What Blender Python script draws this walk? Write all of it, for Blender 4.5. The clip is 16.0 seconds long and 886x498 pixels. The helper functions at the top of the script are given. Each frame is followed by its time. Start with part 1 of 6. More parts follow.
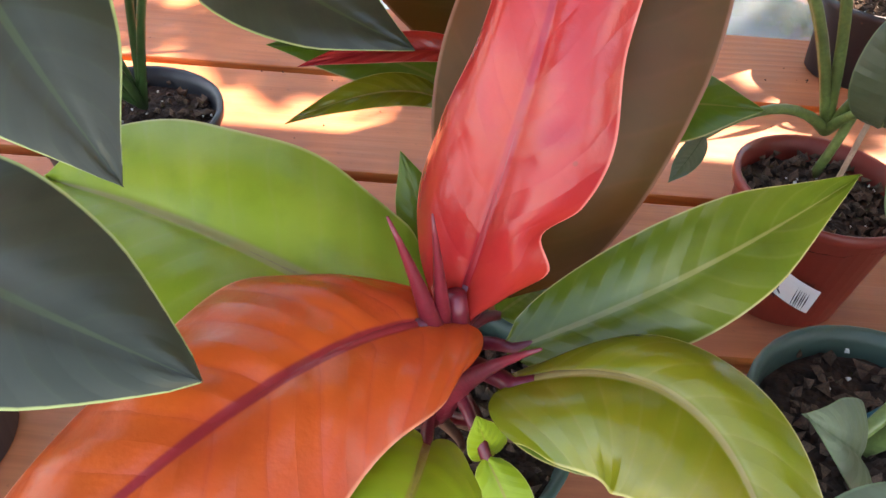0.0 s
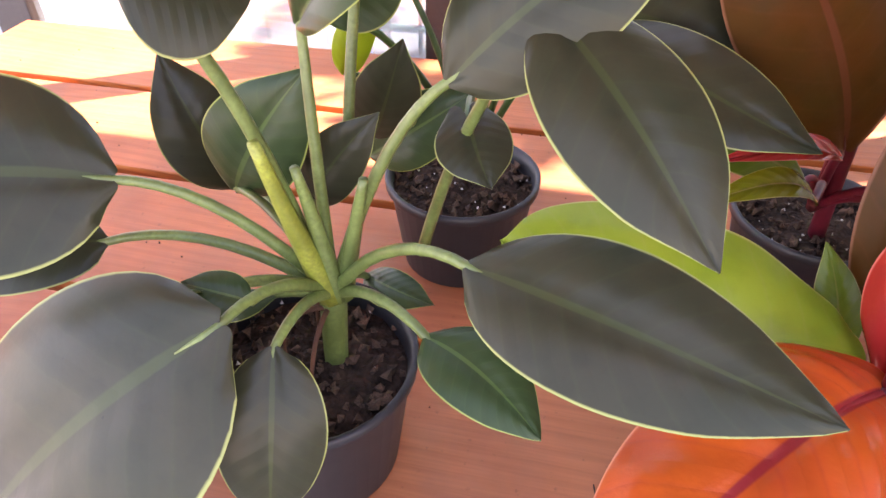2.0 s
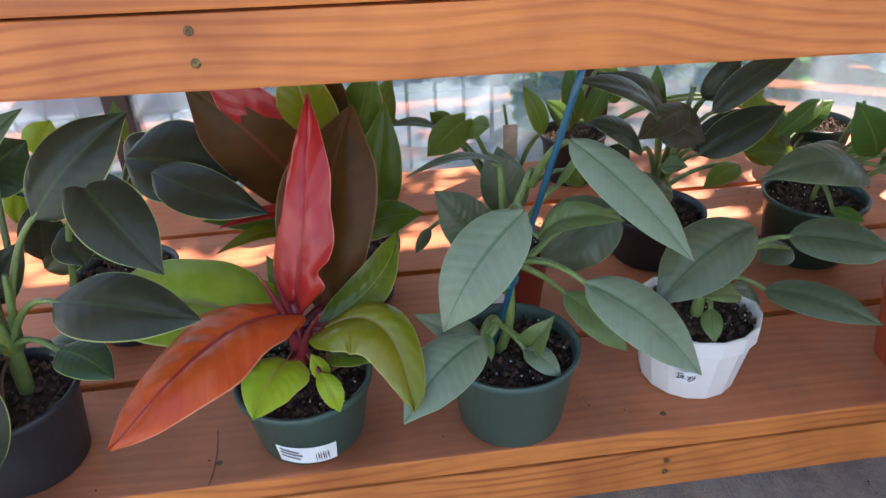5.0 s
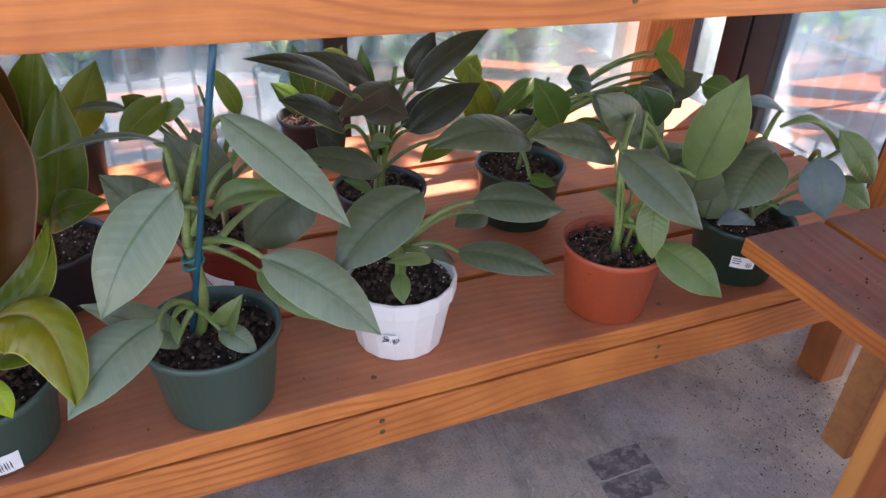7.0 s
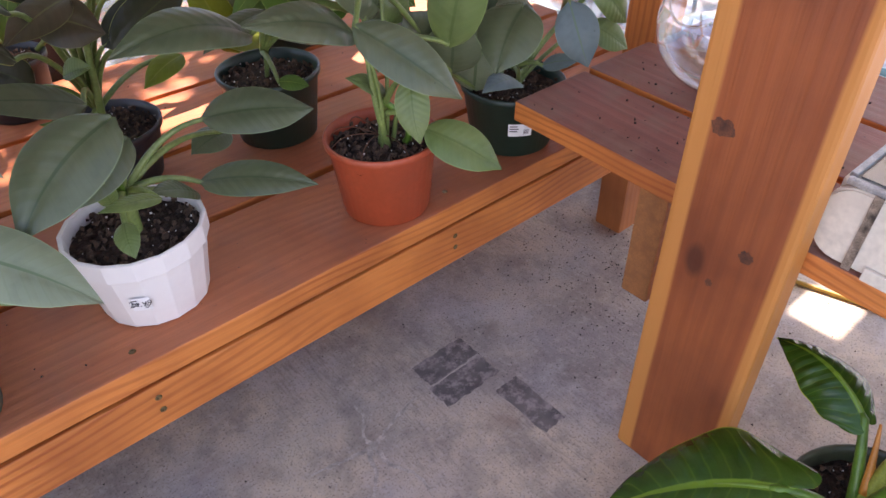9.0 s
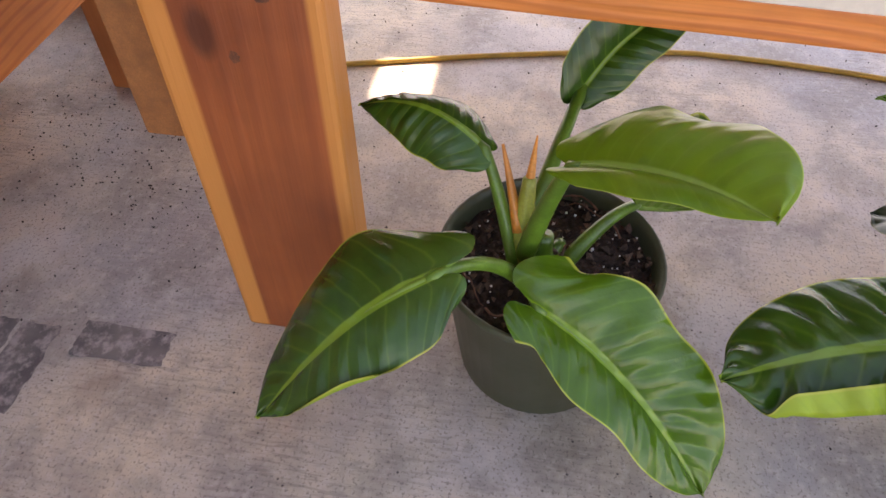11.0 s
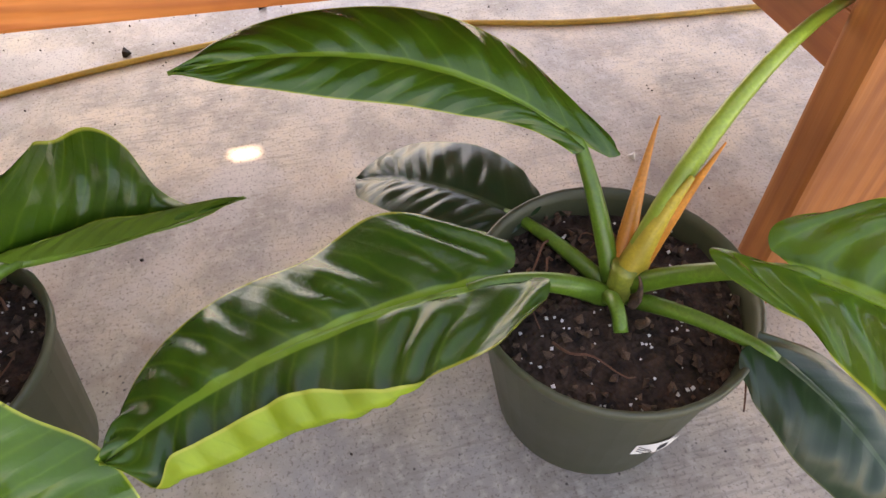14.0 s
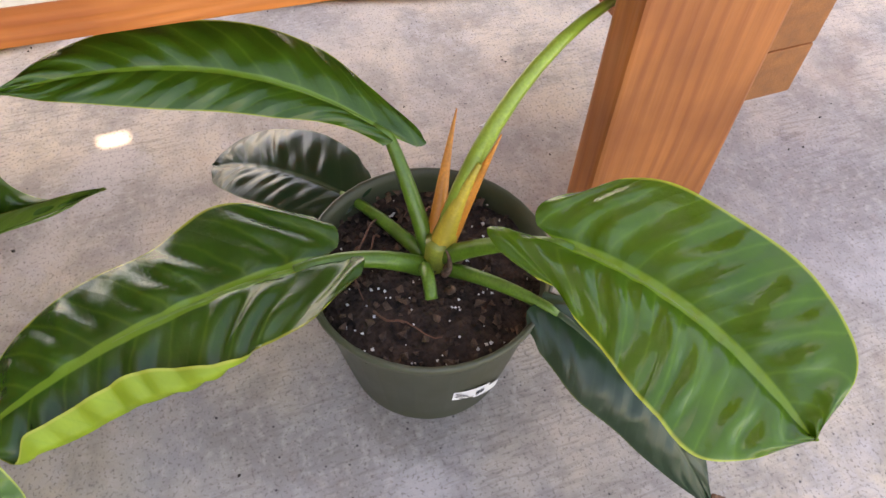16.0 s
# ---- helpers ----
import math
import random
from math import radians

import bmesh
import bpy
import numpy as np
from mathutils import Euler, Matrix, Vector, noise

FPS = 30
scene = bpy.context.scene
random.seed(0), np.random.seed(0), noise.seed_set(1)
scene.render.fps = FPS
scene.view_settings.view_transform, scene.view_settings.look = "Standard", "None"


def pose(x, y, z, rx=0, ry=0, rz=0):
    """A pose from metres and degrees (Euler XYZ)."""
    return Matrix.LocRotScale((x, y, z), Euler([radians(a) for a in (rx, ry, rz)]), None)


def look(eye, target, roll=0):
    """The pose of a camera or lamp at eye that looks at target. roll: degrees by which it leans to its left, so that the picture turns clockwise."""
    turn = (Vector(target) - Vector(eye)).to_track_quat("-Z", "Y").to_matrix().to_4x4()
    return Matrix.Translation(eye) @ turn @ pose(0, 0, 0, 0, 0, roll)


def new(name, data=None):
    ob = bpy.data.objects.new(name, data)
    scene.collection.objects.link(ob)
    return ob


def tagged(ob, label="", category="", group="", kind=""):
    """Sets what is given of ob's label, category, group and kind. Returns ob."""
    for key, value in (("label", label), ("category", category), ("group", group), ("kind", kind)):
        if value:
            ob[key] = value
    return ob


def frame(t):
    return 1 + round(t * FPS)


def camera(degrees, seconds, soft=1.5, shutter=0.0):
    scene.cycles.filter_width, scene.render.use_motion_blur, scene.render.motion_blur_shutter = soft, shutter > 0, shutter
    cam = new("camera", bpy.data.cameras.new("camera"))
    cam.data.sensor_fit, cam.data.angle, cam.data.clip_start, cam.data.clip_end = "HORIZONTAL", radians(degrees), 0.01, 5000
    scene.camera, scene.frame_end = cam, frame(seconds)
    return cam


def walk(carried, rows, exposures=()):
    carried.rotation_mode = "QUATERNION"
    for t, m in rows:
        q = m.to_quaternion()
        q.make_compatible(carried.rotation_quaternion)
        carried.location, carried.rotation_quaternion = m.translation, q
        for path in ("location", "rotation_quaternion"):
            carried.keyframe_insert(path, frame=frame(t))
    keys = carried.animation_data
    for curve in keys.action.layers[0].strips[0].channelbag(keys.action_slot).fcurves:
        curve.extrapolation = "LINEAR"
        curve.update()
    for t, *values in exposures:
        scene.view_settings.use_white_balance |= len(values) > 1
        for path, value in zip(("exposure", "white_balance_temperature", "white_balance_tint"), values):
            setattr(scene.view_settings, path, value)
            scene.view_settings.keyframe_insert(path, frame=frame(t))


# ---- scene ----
cam = camera(65.6, 16.0)
PATH = [
    (0, (1.265, -0.221, 1.070), (1.253, 1.259, -0.275), 4.12),
    (0.5, (1.235, -0.251, 1.087), (1.169, 1.236, -0.248), 3.72),
    (1, (1.149, -0.287, 1.114), (0.997, 1.211, -0.202), 2.58),
    (1.5, (1.064, -0.305, 1.135), (0.821, 1.199, -0.161), 1.55),
    (2, (1.006, -0.326, 1.153), (0.687, 1.186, -0.117), 0.47),
    (2.5, (1.020, -0.369, 1.174), (0.672, 1.159, -0.070), -0.56),
    (3, (1.087, -0.479, 1.221), (0.750, 1.082, 0.017), -1.63),
    (3.5, (1.180, -0.605, 1.305), (0.926, 1.011, 0.154), -2.06),
    (4, (1.253, -0.710, 1.345), (1.135, 0.943, 0.226), -2.42),
    (4.5, (1.332, -0.789, 1.366), (1.345, 0.898, 0.292), -2.95),
    (5, (1.429, -0.836, 1.390), (1.592, 0.868, 0.355), -2.78),
    (5.2, (1.465, -0.846, 1.395), (1.692, 0.860, 0.377), -2.55),
    (7.3, (1.654, -0.927, 1.375), (2.350, 0.603, 0.292), 2.14),
    (7.5, (1.667, -0.925, 1.372), (2.383, 0.583, 0.271), 2.10),
    (8, (1.704, -0.915, 1.357), (2.482, 0.529, 0.213), 1.37),
    (8.5, (1.747, -0.903, 1.323), (2.624, 0.441, 0.129), 0.24),
    (9, (1.798, -0.874, 1.271), (2.801, 0.324, 0.022), -1.28),
    (9.5, (1.874, -0.844, 1.174), (3.011, 0.108, -0.168), -2.37),
    (10, (1.939, -0.815, 1.082), (3.181, -0.129, -0.328), -2.25),
    (10.2, (1.964, -0.815, 1.051), (3.233, -0.249, -0.387), -1.64),
    (12.3, (2.140, -1.032, 0.842), (3.480, -1.066, -0.642), -2.27),
    (12.5, (2.144, -1.077, 0.841), (3.482, -1.146, -0.644), -2.48),
    (13, (2.172, -1.169, 0.835), (3.502, -1.330, -0.651), -1.72),
    (13.5, (2.185, -1.252, 0.838), (3.495, -1.496, -0.653), -1.33),
    (14, (2.185, -1.344, 0.839), (3.467, -1.665, -0.661), -0.59),
    (14.5, (2.177, -1.434, 0.851), (3.423, -1.817, -0.666), 0.19),
    (15, (2.160, -1.466, 0.866), (3.359, -1.892, -0.677), 1.12),
    (15.5, (2.135, -1.473, 0.908), (3.280, -1.926, -0.668), 2.17),
    (16, (2.109, -1.463, 0.946), (3.226, -1.922, -0.648), 2.71),
]
EXPOSURES = [(0, 2.9, 7800, 20), (1, 2.95, 8000, 28), (2, 3.05, 8400, 40), (3, 2.62, 8200, 38), (3.5, 2.36, 7800, 34), (4, 2.15, 7300, 24), (5.2, 1.98, 6900, 17), (7.5, 2.17, 7500, 31), (10, 2.25, 8000, 33), (12.5, 2.5, 9900, 31), (16, 2.58, 9400, 27)]
walk(cam, [(t, look(eye, target, roll)) for t, eye, target, roll in PATH], EXPOSURES)

# world, sun, exposure
SUN_EL, SUN_AZ = radians(52), radians(58)
world = bpy.data.worlds.new("sky")
scene.world = world
world.use_nodes = True
wn = world.node_tree.nodes
sky = wn.new("ShaderNodeTexSky")
sky.sky_type, sky.sun_disc, sky.sun_elevation, sky.sun_rotation = "NISHITA", False, SUN_EL, SUN_AZ
world.node_tree.links.new(sky.outputs[0], wn["Background"].inputs[0])
wn["Background"].inputs[1].default_value = 0.15
sun_dir = Vector((math.sin(SUN_AZ) * math.cos(SUN_EL), math.cos(SUN_AZ) * math.cos(SUN_EL), math.sin(SUN_EL)))
sun_data = bpy.data.lights.new("sun", "SUN")
sun_data.energy, sun_data.angle, sun_data.color = 4.5, radians(0.5), (1.0, 0.94, 0.85)
sun = new("sun", sun_data)
sun.matrix_world = look(sun_dir * 20, (0, 0, 0))


# ---- materials ----
def shader(name, rough=0.5, metal=0.0, spec=0.5):
    m = bpy.data.materials.new(name)
    m.use_nodes = True
    n, l = m.node_tree.nodes, m.node_tree.links
    p = n["Principled BSDF"]
    p.inputs["Roughness"].default_value, p.inputs["Metallic"].default_value = rough, metal
    p.inputs["Specular IOR Level"].default_value = spec
    return m, n, l, p


def node(n, kind, **values):
    nd = n.new("ShaderNode" + kind)
    for k, v in values.items():
        nd.inputs[k].default_value = v
    return nd


def mix(n, l, fac, a, b, how="MIX"):
    m = n.new("ShaderNodeMix")
    m.data_type, m.blend_type = "RGBA", how
    for socket, v in ((m.inputs[0], fac), (m.inputs[6], a), (m.inputs[7], b)):
        if isinstance(v, (int, float)):
            socket.default_value = v
        elif isinstance(v, tuple):
            socket.default_value = (*v, 1)
        else:
            l.new(v, socket)
    return m.outputs[2]


def ramp(n, l, src, lo, hi):
    r = n.new("ShaderNodeMapRange")
    r.inputs[1].default_value, r.inputs[2].default_value = lo, hi
    l.new(src, r.inputs[0])
    return r.outputs[0]


def math_node(n, l, op, a, b=0.0):
    m = n.new("ShaderNodeMath")
    m.operation = op
    for s, v in zip(m.inputs, (a, b)):
        if isinstance(v, (int, float)):
            s.default_value = v
        else:
            l.new(v, s)
    return m.outputs[0]


def bump(n, l, p, height, strength=0.3, dist=0.002):
    b = node(n, "Bump", Strength=strength, Distance=dist)
    l.new(height, b.inputs["Height"])
    l.new(b.outputs[0], p.inputs["Normal"])


def plain(name, colour, rough=0.5, vary=0.15, scale=20.0, metal=0.0, spec=0.5, relief=0.1):
    m, n, l, p = shader(name, rough, metal, spec)
    co = n.new("ShaderNodeTexCoord")
    a = node(n, "TexNoise", Scale=scale, Detail=6.0)
    b = node(n, "TexNoise", Scale=scale * 9, Detail=3.0)
    l.new(co.outputs["Object"], a.inputs[0]), l.new(co.outputs["Object"], b.inputs[0])
    both = math_node(n, l, "MULTIPLY", ramp(n, l, a.outputs[0], 0.3, 0.7), ramp(n, l, b.outputs[0], 0.1, 0.7))
    dark = tuple(c * (1 - 1.6 * vary) for c in colour)
    l.new(mix(n, l, both, dark, tuple(min(1, c * (1 + vary)) for c in colour)), p.inputs["Base Color"])
    l.new(math_node(n, l, "MULTIPLY_ADD", a.outputs[0], 0.3), p.inputs["Roughness"])
    p.inputs["Roughness"].links[0].from_node.inputs[2].default_value = rough - 0.15
    if relief:
        bump(n, l, p, b.outputs[0], relief, 0.002)
    return m


def wood(name, light, dark, rough=0.55, dirt=0.0, ring=26.0, contrast=0.75, sap=0.0):
    """Sawn softwood with the grain along local x."""
    m, n, l, p = shader(name, rough)
    co, info = n.new("ShaderNodeTexCoord"), n.new("ShaderNodeObjectInfo")
    shift = n.new("ShaderNodeVectorMath")
    shift.operation = "MULTIPLY_ADD"
    l.new(info.outputs["Random"], shift.inputs[0])
    shift.inputs[1].default_value = (7.0, 3.0, 5.0)
    l.new(co.outputs["Object"], shift.inputs[2])
    mp = n.new("ShaderNodeMapping")
    mp.inputs["Scale"].default_value = (0.4, 1.0, 1.0)
    l.new(shift.outputs[0], mp.inputs[0])
    bend = node(n, "TexNoise", Scale=2.2, Detail=2.0)
    l.new(mp.outputs[0], bend.inputs[0])
    mp2 = n.new("ShaderNodeMapping")
    mp2.inputs["Scale"].default_value = (0.02, 1.0, 1.0)
    l.new(shift.outputs[0], mp2.inputs[0])
    add = n.new("ShaderNodeVectorMath")
    add.operation = "MULTIPLY_ADD"
    l.new(bend.outputs[1], add.inputs[0])
    add.inputs[1].default_value = (0.0, 0.17, 0.17)
    l.new(mp2.outputs[0], add.inputs[2])
    wv = node(n, "TexWave", Scale=ring, Distortion=2.6, Detail=3.0)
    wv.wave_type, wv.bands_direction = "BANDS", "DIAGONAL"
    l.new(add.outputs[0], wv.inputs[0])
    fib = node(n, "TexNoise", Scale=260.0, Detail=3.0)
    mp3 = n.new("ShaderNodeMapping")
    mp3.inputs["Scale"].default_value = (0.03, 1.0, 1.0)
    l.new(shift.outputs[0], mp3.inputs[0]), l.new(mp3.outputs[0], fib.inputs[0])
    blot = node(n, "TexNoise", Scale=5.0, Detail=5.0)
    l.new(shift.outputs[0], blot.inputs[0])
    patchy = node(n, "TexNoise", Scale=7.0, Detail=3.0)
    l.new(mp.outputs[0], patchy.inputs[0])
    amount = math_node(n, l, "MULTIPLY", ramp(n, l, patchy.outputs[0], 0.3, 0.66), contrast)
    c = mix(n, l, math_node(n, l, "MULTIPLY", ramp(n, l, wv.outputs[1], 0.5, 1.0), amount), light, dark)
    c = mix(n, l, math_node(n, l, "MULTIPLY", ramp(n, l, fib.outputs[0], 0.4, 0.75), 0.55), c, tuple(0.74 * x for x in light))
    c = mix(n, l, math_node(n, l, "MULTIPLY", ramp(n, l, blot.outputs[0], 0.42, 0.68), 0.6), c, tuple(0.72 * x for x in dark))
    if sap:
        sy = n.new("ShaderNodeSeparateXYZ")
        l.new(co.outputs["Object"], sy.inputs[0])
        edge = math_node(n, l, "ADD", math_node(n, l, "ABSOLUTE", math_node(n, l, "ADD", sy.outputs[1], 0.008)), math_node(n, l, "MULTIPLY", bend.outputs[0], 0.035))
        c = mix(n, l, ramp(n, l, edge, sap, sap + 0.006), c, (0.52, 0.20, 0.045))
    # knots
    kn = node(n, "TexVoronoi", Scale=3.2)
    mp4 = n.new("ShaderNodeMapping")
    mp4.inputs["Scale"].default_value = (0.5, 1.0, 1.0)
    l.new(shift.outputs[0], mp4.inputs[0]), l.new(mp4.outputs[0], kn.inputs[0])
    knot = ramp(n, l, kn.outputs["Distance"], 0.066, 0.036)
    c = mix(n, l, math_node(n, l, "MULTIPLY", knot, 0.75), c, tuple(0.3 * x for x in dark))
    if dirt:
        sp = node(n, "TexNoise", Scale=95.0, Detail=4.0)
        l.new(co.outputs["Object"], sp.inputs[0])
        c = mix(n, l, math_node(n, l, "MULTIPLY", ramp(n, l, sp.outputs[0], 0.66, 0.74), dirt), c, (0.03, 0.022, 0.018))
        gr = node(n, "TexNoise", Scale=11.0, Detail=6.0)
        l.new(co.outputs["Object"], gr.inputs[0])
        c = mix(n, l, math_node(n, l, "MULTIPLY", ramp(n, l, gr.outputs[0], 0.45, 0.66), 0.8 * dirt), c, (0.22, 0.12, 0.085))
    l.new(c, p.inputs["Base Color"])
    h = math_node(n, l, "ADD", fib.outputs[0], math_node(n, l, "MULTIPLY", wv.outputs[1], 0.8))
    bump(n, l, p, h, 0.35, 0.0015)
    return m


def leaf_mats(name, top, top2, rib, rim, under, rough=0.35, veins=0.35, pairs=9.0, thin=0.12, spec=0.32, relief=0.1):
    """Upper and lower skin of a leaf. UV: along the blade, and across it from edge to edge."""
    made = []
    for side, (a, b) in (("upper", (top, top2)), ("under", (under, tuple(0.8 * c for c in under)))):
        m, n, l, p = shader(f"{name}_{side}", rough if side == "upper" else 0.55, 0, spec)
        uv = n.new("ShaderNodeUVMap")
        sep = n.new("ShaderNodeSeparateXYZ")
        l.new(uv.outputs[0], sep.inputs[0])
        across = math_node(n, l, "ABSOLUTE", math_node(n, l, "SUBTRACT", math_node(n, l, "MULTIPLY", sep.outputs[1], 2.0), 1.0))
        co = n.new("ShaderNodeTexCoord")
        big = node(n, "TexNoise", Scale=14.0, Detail=4.0)
        l.new(co.outputs["Object"], big.inputs[0])
        fine = node(n, "TexNoise", Scale=190.0, Detail=2.0)
        l.new(co.outputs["Object"], fine.inputs[0])
        c = mix(n, l, ramp(n, l, big.outputs[0], 0.35, 0.68), a, b)
        blotch = node(n, "TexNoise", Scale=45.0, Detail=5.0)
        l.new(co.outputs["Object"], blotch.inputs[0])
        c = mix(n, l, math_node(n, l, "MULTIPLY", ramp(n, l, blotch.outputs[0], 0.5, 0.75), 0.35 if relief < 0.2 else 0.15), c, tuple(0.6 * x for x in a))
        phase = math_node(n, l, "SUBTRACT", math_node(n, l, "MULTIPLY", sep.outputs[0], pairs), math_node(n, l, "MULTIPLY", across, 1.6))
        wobble = math_node(n, l, "ADD", phase, math_node(n, l, "MULTIPLY", big.outputs[0], 0.5))
        saw = math_node(n, l, "PINGPONG", wobble, 0.5)
        line = ramp(n, l, saw, 0.09, 0.0)
        c = mix(n, l, math_node(n, l, "MULTIPLY", line, veins), c, rib)
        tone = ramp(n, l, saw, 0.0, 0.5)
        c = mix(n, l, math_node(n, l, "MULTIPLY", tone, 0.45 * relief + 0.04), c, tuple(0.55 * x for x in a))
        taper = math_node(n, l, "SUBTRACT", 0.055 if relief < 0.28 else 0.075, math_node(n, l, "MULTIPLY", sep.outputs[0], 0.045))
        ribm = ramp(n, l, math_node(n, l, "SUBTRACT", across, taper), 0.02, 0.0)
        c = mix(n, l, ribm, c, rib)
        c = mix(n, l, ramp(n, l, across, 0.962, 0.985), c, rim)
        spot = node(n, "TexVoronoi", Scale=38.0)
        l.new(co.outputs["Object"], spot.inputs[0])
        c = mix(n, l, math_node(n, l, "MULTIPLY", ramp(n, l, spot.outputs["Distance"], 0.07, 0.04), math_node(n, l, "MULTIPLY", ramp(n, l, big.outputs[0], 0.56, 0.6), 0.6)), c, tuple(0.3 * x + 0.012 for x in a))
        l.new(c, p.inputs["Base Color"])
        h = math_node(n, l, "ADD", math_node(n, l, "MULTIPLY_ADD", tone, 1.0), math_node(n, l, "MULTIPLY", fine.outputs[0], 0.2))
        l.new(math_node(n, l, "MULTIPLY", blotch.outputs[0], 0.9), h.node.inputs[0].links[0].from_node.inputs[2])
        bump(n, l, p, h, 1.5 * relief, 0.0028 if relief > 0.2 else 0.002)
        tr = node(n, "BsdfTranslucent")
        l.new(mix(n, l, 0.6, c, tuple(min(1.0, 1.5 * x) for x in a)), tr.inputs[0])
        ms = node(n, "MixShader", Fac=thin)
        l.new(p.outputs[0], ms.inputs[1]), l.new(tr.outputs[0], ms.inputs[2])
        l.new(ms.outputs[0], n["Material Output"].inputs[0])
        made.append(m)
    made.append(plain(name + "_rib", rib, 0.4, 0.2, 40.0))
    return made


def glass(name, haze=0.0, tint=(1, 1, 1), gloss=0.75):
    m, n, l, p = shader(name, 0.02)
    tr, gl, fr = node(n, "BsdfTransparent", Color=(*tint, 1)), node(n, "BsdfGlossy", Roughness=0.02), node(n, "LayerWeight", Blend=0.5)
    ms = n.new("ShaderNodeMixShader")
    l.new(math_node(n, l, "MULTIPLY_ADD", math_node(n, l, "POWER", fr.outputs["Facing"], 4.0), gloss), ms.inputs[0]), l.new(tr.outputs[0], ms.inputs[1]), l.new(gl.outputs[0], ms.inputs[2])
    out = ms.outputs[0]
    if haze:
        df = node(n, "BsdfTranslucent", Color=(0.72, 0.87, 1.0, 1))
        m2 = node(n, "MixShader", Fac=haze)
        nz = node(n, "TexNoise", Scale=3.0, Detail=5.0)
        co = n.new("ShaderNodeTexCoord")
        l.new(co.outputs["Object"], nz.inputs[0])
        l.new(math_node(n, l, "MULTIPLY", ramp(n, l, nz.outputs[0], 0.2, 0.8), 2 * haze), m2.inputs[0])
        l.new(out, m2.inputs[1]), l.new(df.outputs[0], m2.inputs[2])
        out = m2.outputs[0]
    l.new(out, n["Material Output"].inputs[0])
    return m


ORANGE_WOOD = wood("stained_cedar", (0.64, 0.20, 0.042), (0.37, 0.082, 0.016), ring=36.0, contrast=1.0)
POST_WOOD = wood("cedar_post", (0.40, 0.125, 0.035), (0.26, 0.068, 0.018), ring=24.0, contrast=0.6)
SAP_POST = wood("cedar_post_with_sapwood", (0.32, 0.080, 0.020), (0.19, 0.040, 0.011), ring=18.0, contrast=0.6, sap=0.094)
TOP_WOOD = wood("worn_cedar_top", (0.56, 0.172, 0.068), (0.36, 0.095, 0.036), 0.62, 0.3, ring=24.0, contrast=0.45)
PLAIN_POST = wood("planed_cedar_post", (0.44, 0.145, 0.034), (0.25, 0.066, 0.015), ring=22.0, contrast=1.0)
DECK_WOOD = wood("red_brown_plank_top", (0.27, 0.088, 0.06), (0.15, 0.052, 0.038), 0.65, 0.8, ring=20.0, contrast=0.4)
END_WOOD = plain("end_grain", (0.34, 0.13, 0.04), 0.8, 0.2, 45.0, relief=0.5)
FRAME_DARK = plain("dark_bronze_frame", (0.03, 0.025, 0.024), 0.4, 0.2, 12.0)
STEEL = plain("tarnished_screw", (0.20, 0.13, 0.05), 0.45, 0.4, 200.0, metal=0.5)
WHITE_WOOD = plain("chipped_white_paint", (0.66, 0.60, 0.49), 0.6, 0.16, 9.0, relief=0.2)
GREY_METAL = plain("dull_zinc_edge", (0.42, 0.42, 0.40), 0.5, 0.3, 40.0, metal=0.4)
RUST = plain("rusted_strap", (0.42, 0.33, 0.25), 0.65, 0.55, 60.0, metal=0.5, relief=0.3)
GREEN_POT = plain("green_nursery_plastic", (0.045, 0.085, 0.065), 0.42, 0.1, 8.0)
OLIVE_POT = plain("olive_nursery_plastic", (0.06, 0.068, 0.035), 0.42, 0.12, 8.0)
DKGREEN_POT = plain("dark_green_nursery_plastic", (0.014, 0.035, 0.024), 0.35, 0.1, 8.0)
BLACK_POT = plain("black_nursery_plastic", (0.022, 0.023, 0.027), 0.45, 0.15, 8.0)
RED_POT = plain("dark_red_plastic", (0.26, 0.035, 0.022), 0.42, 0.15, 8.0)
TERRA_POT = plain("terracotta_coloured_plastic", (0.45, 0.08, 0.03), 0.45, 0.15, 10.0)
WHITE_POT = plain("white_plastic", (0.74, 0.71, 0.67), 0.4, 0.04, 8.0)
PAPER = plain("label_paper", (0.78, 0.78, 0.76), 0.6, 0.04, 30.0)
PINK = plain("pink_print", (0.75, 0.3, 0.28), 0.6, 0.1, 30.0)
INK = plain("label_ink", (0.05, 0.05, 0.055), 0.6, 0.1, 30.0)
STAKE_BLUE = plain("blue_plastic_stake", (0.006, 0.075, 0.125), 0.35, 0.1, 20.0)
TIE = plain("teal_plant_tie", (0.01, 0.17, 0.15), 0.5, 0.2, 40.0)
PERLITE = plain("perlite", (0.72, 0.7, 0.66), 0.9, 0.1, 80.0)
BARK = plain("bark_chips", (0.14, 0.08, 0.048), 0.9, 0.5, 60.0, relief=0.5)
CRUMB = plain("dark_crumbs", (0.035, 0.025, 0.02), 0.9, 0.4, 60.0)
CABLE = plain("yellow_cable", (0.5, 0.3, 0.05), 0.5, 0.2, 20.0)
TAG = plain("wooden_plant_tag", (0.5, 0.33, 0.22), 0.6, 0.2, 60.0)
ROOT = plain("dry_root", (0.16, 0.065, 0.032), 0.8, 0.3, 60.0)
STEM_G = plain("green_stem", (0.18, 0.25, 0.07), 0.36, 0.3, 24.0)
STEM_DK = plain("dark_green_stem", (0.05, 0.12, 0.035), 0.4, 0.25, 30.0)
STEM_IMP = plain("fresh_green_stem", (0.09, 0.2, 0.02), 0.35, 0.25, 30.0)
STEM_RED = plain("crimson_stem", (0.16, 0.012, 0.022), 0.35, 0.25, 30.0)
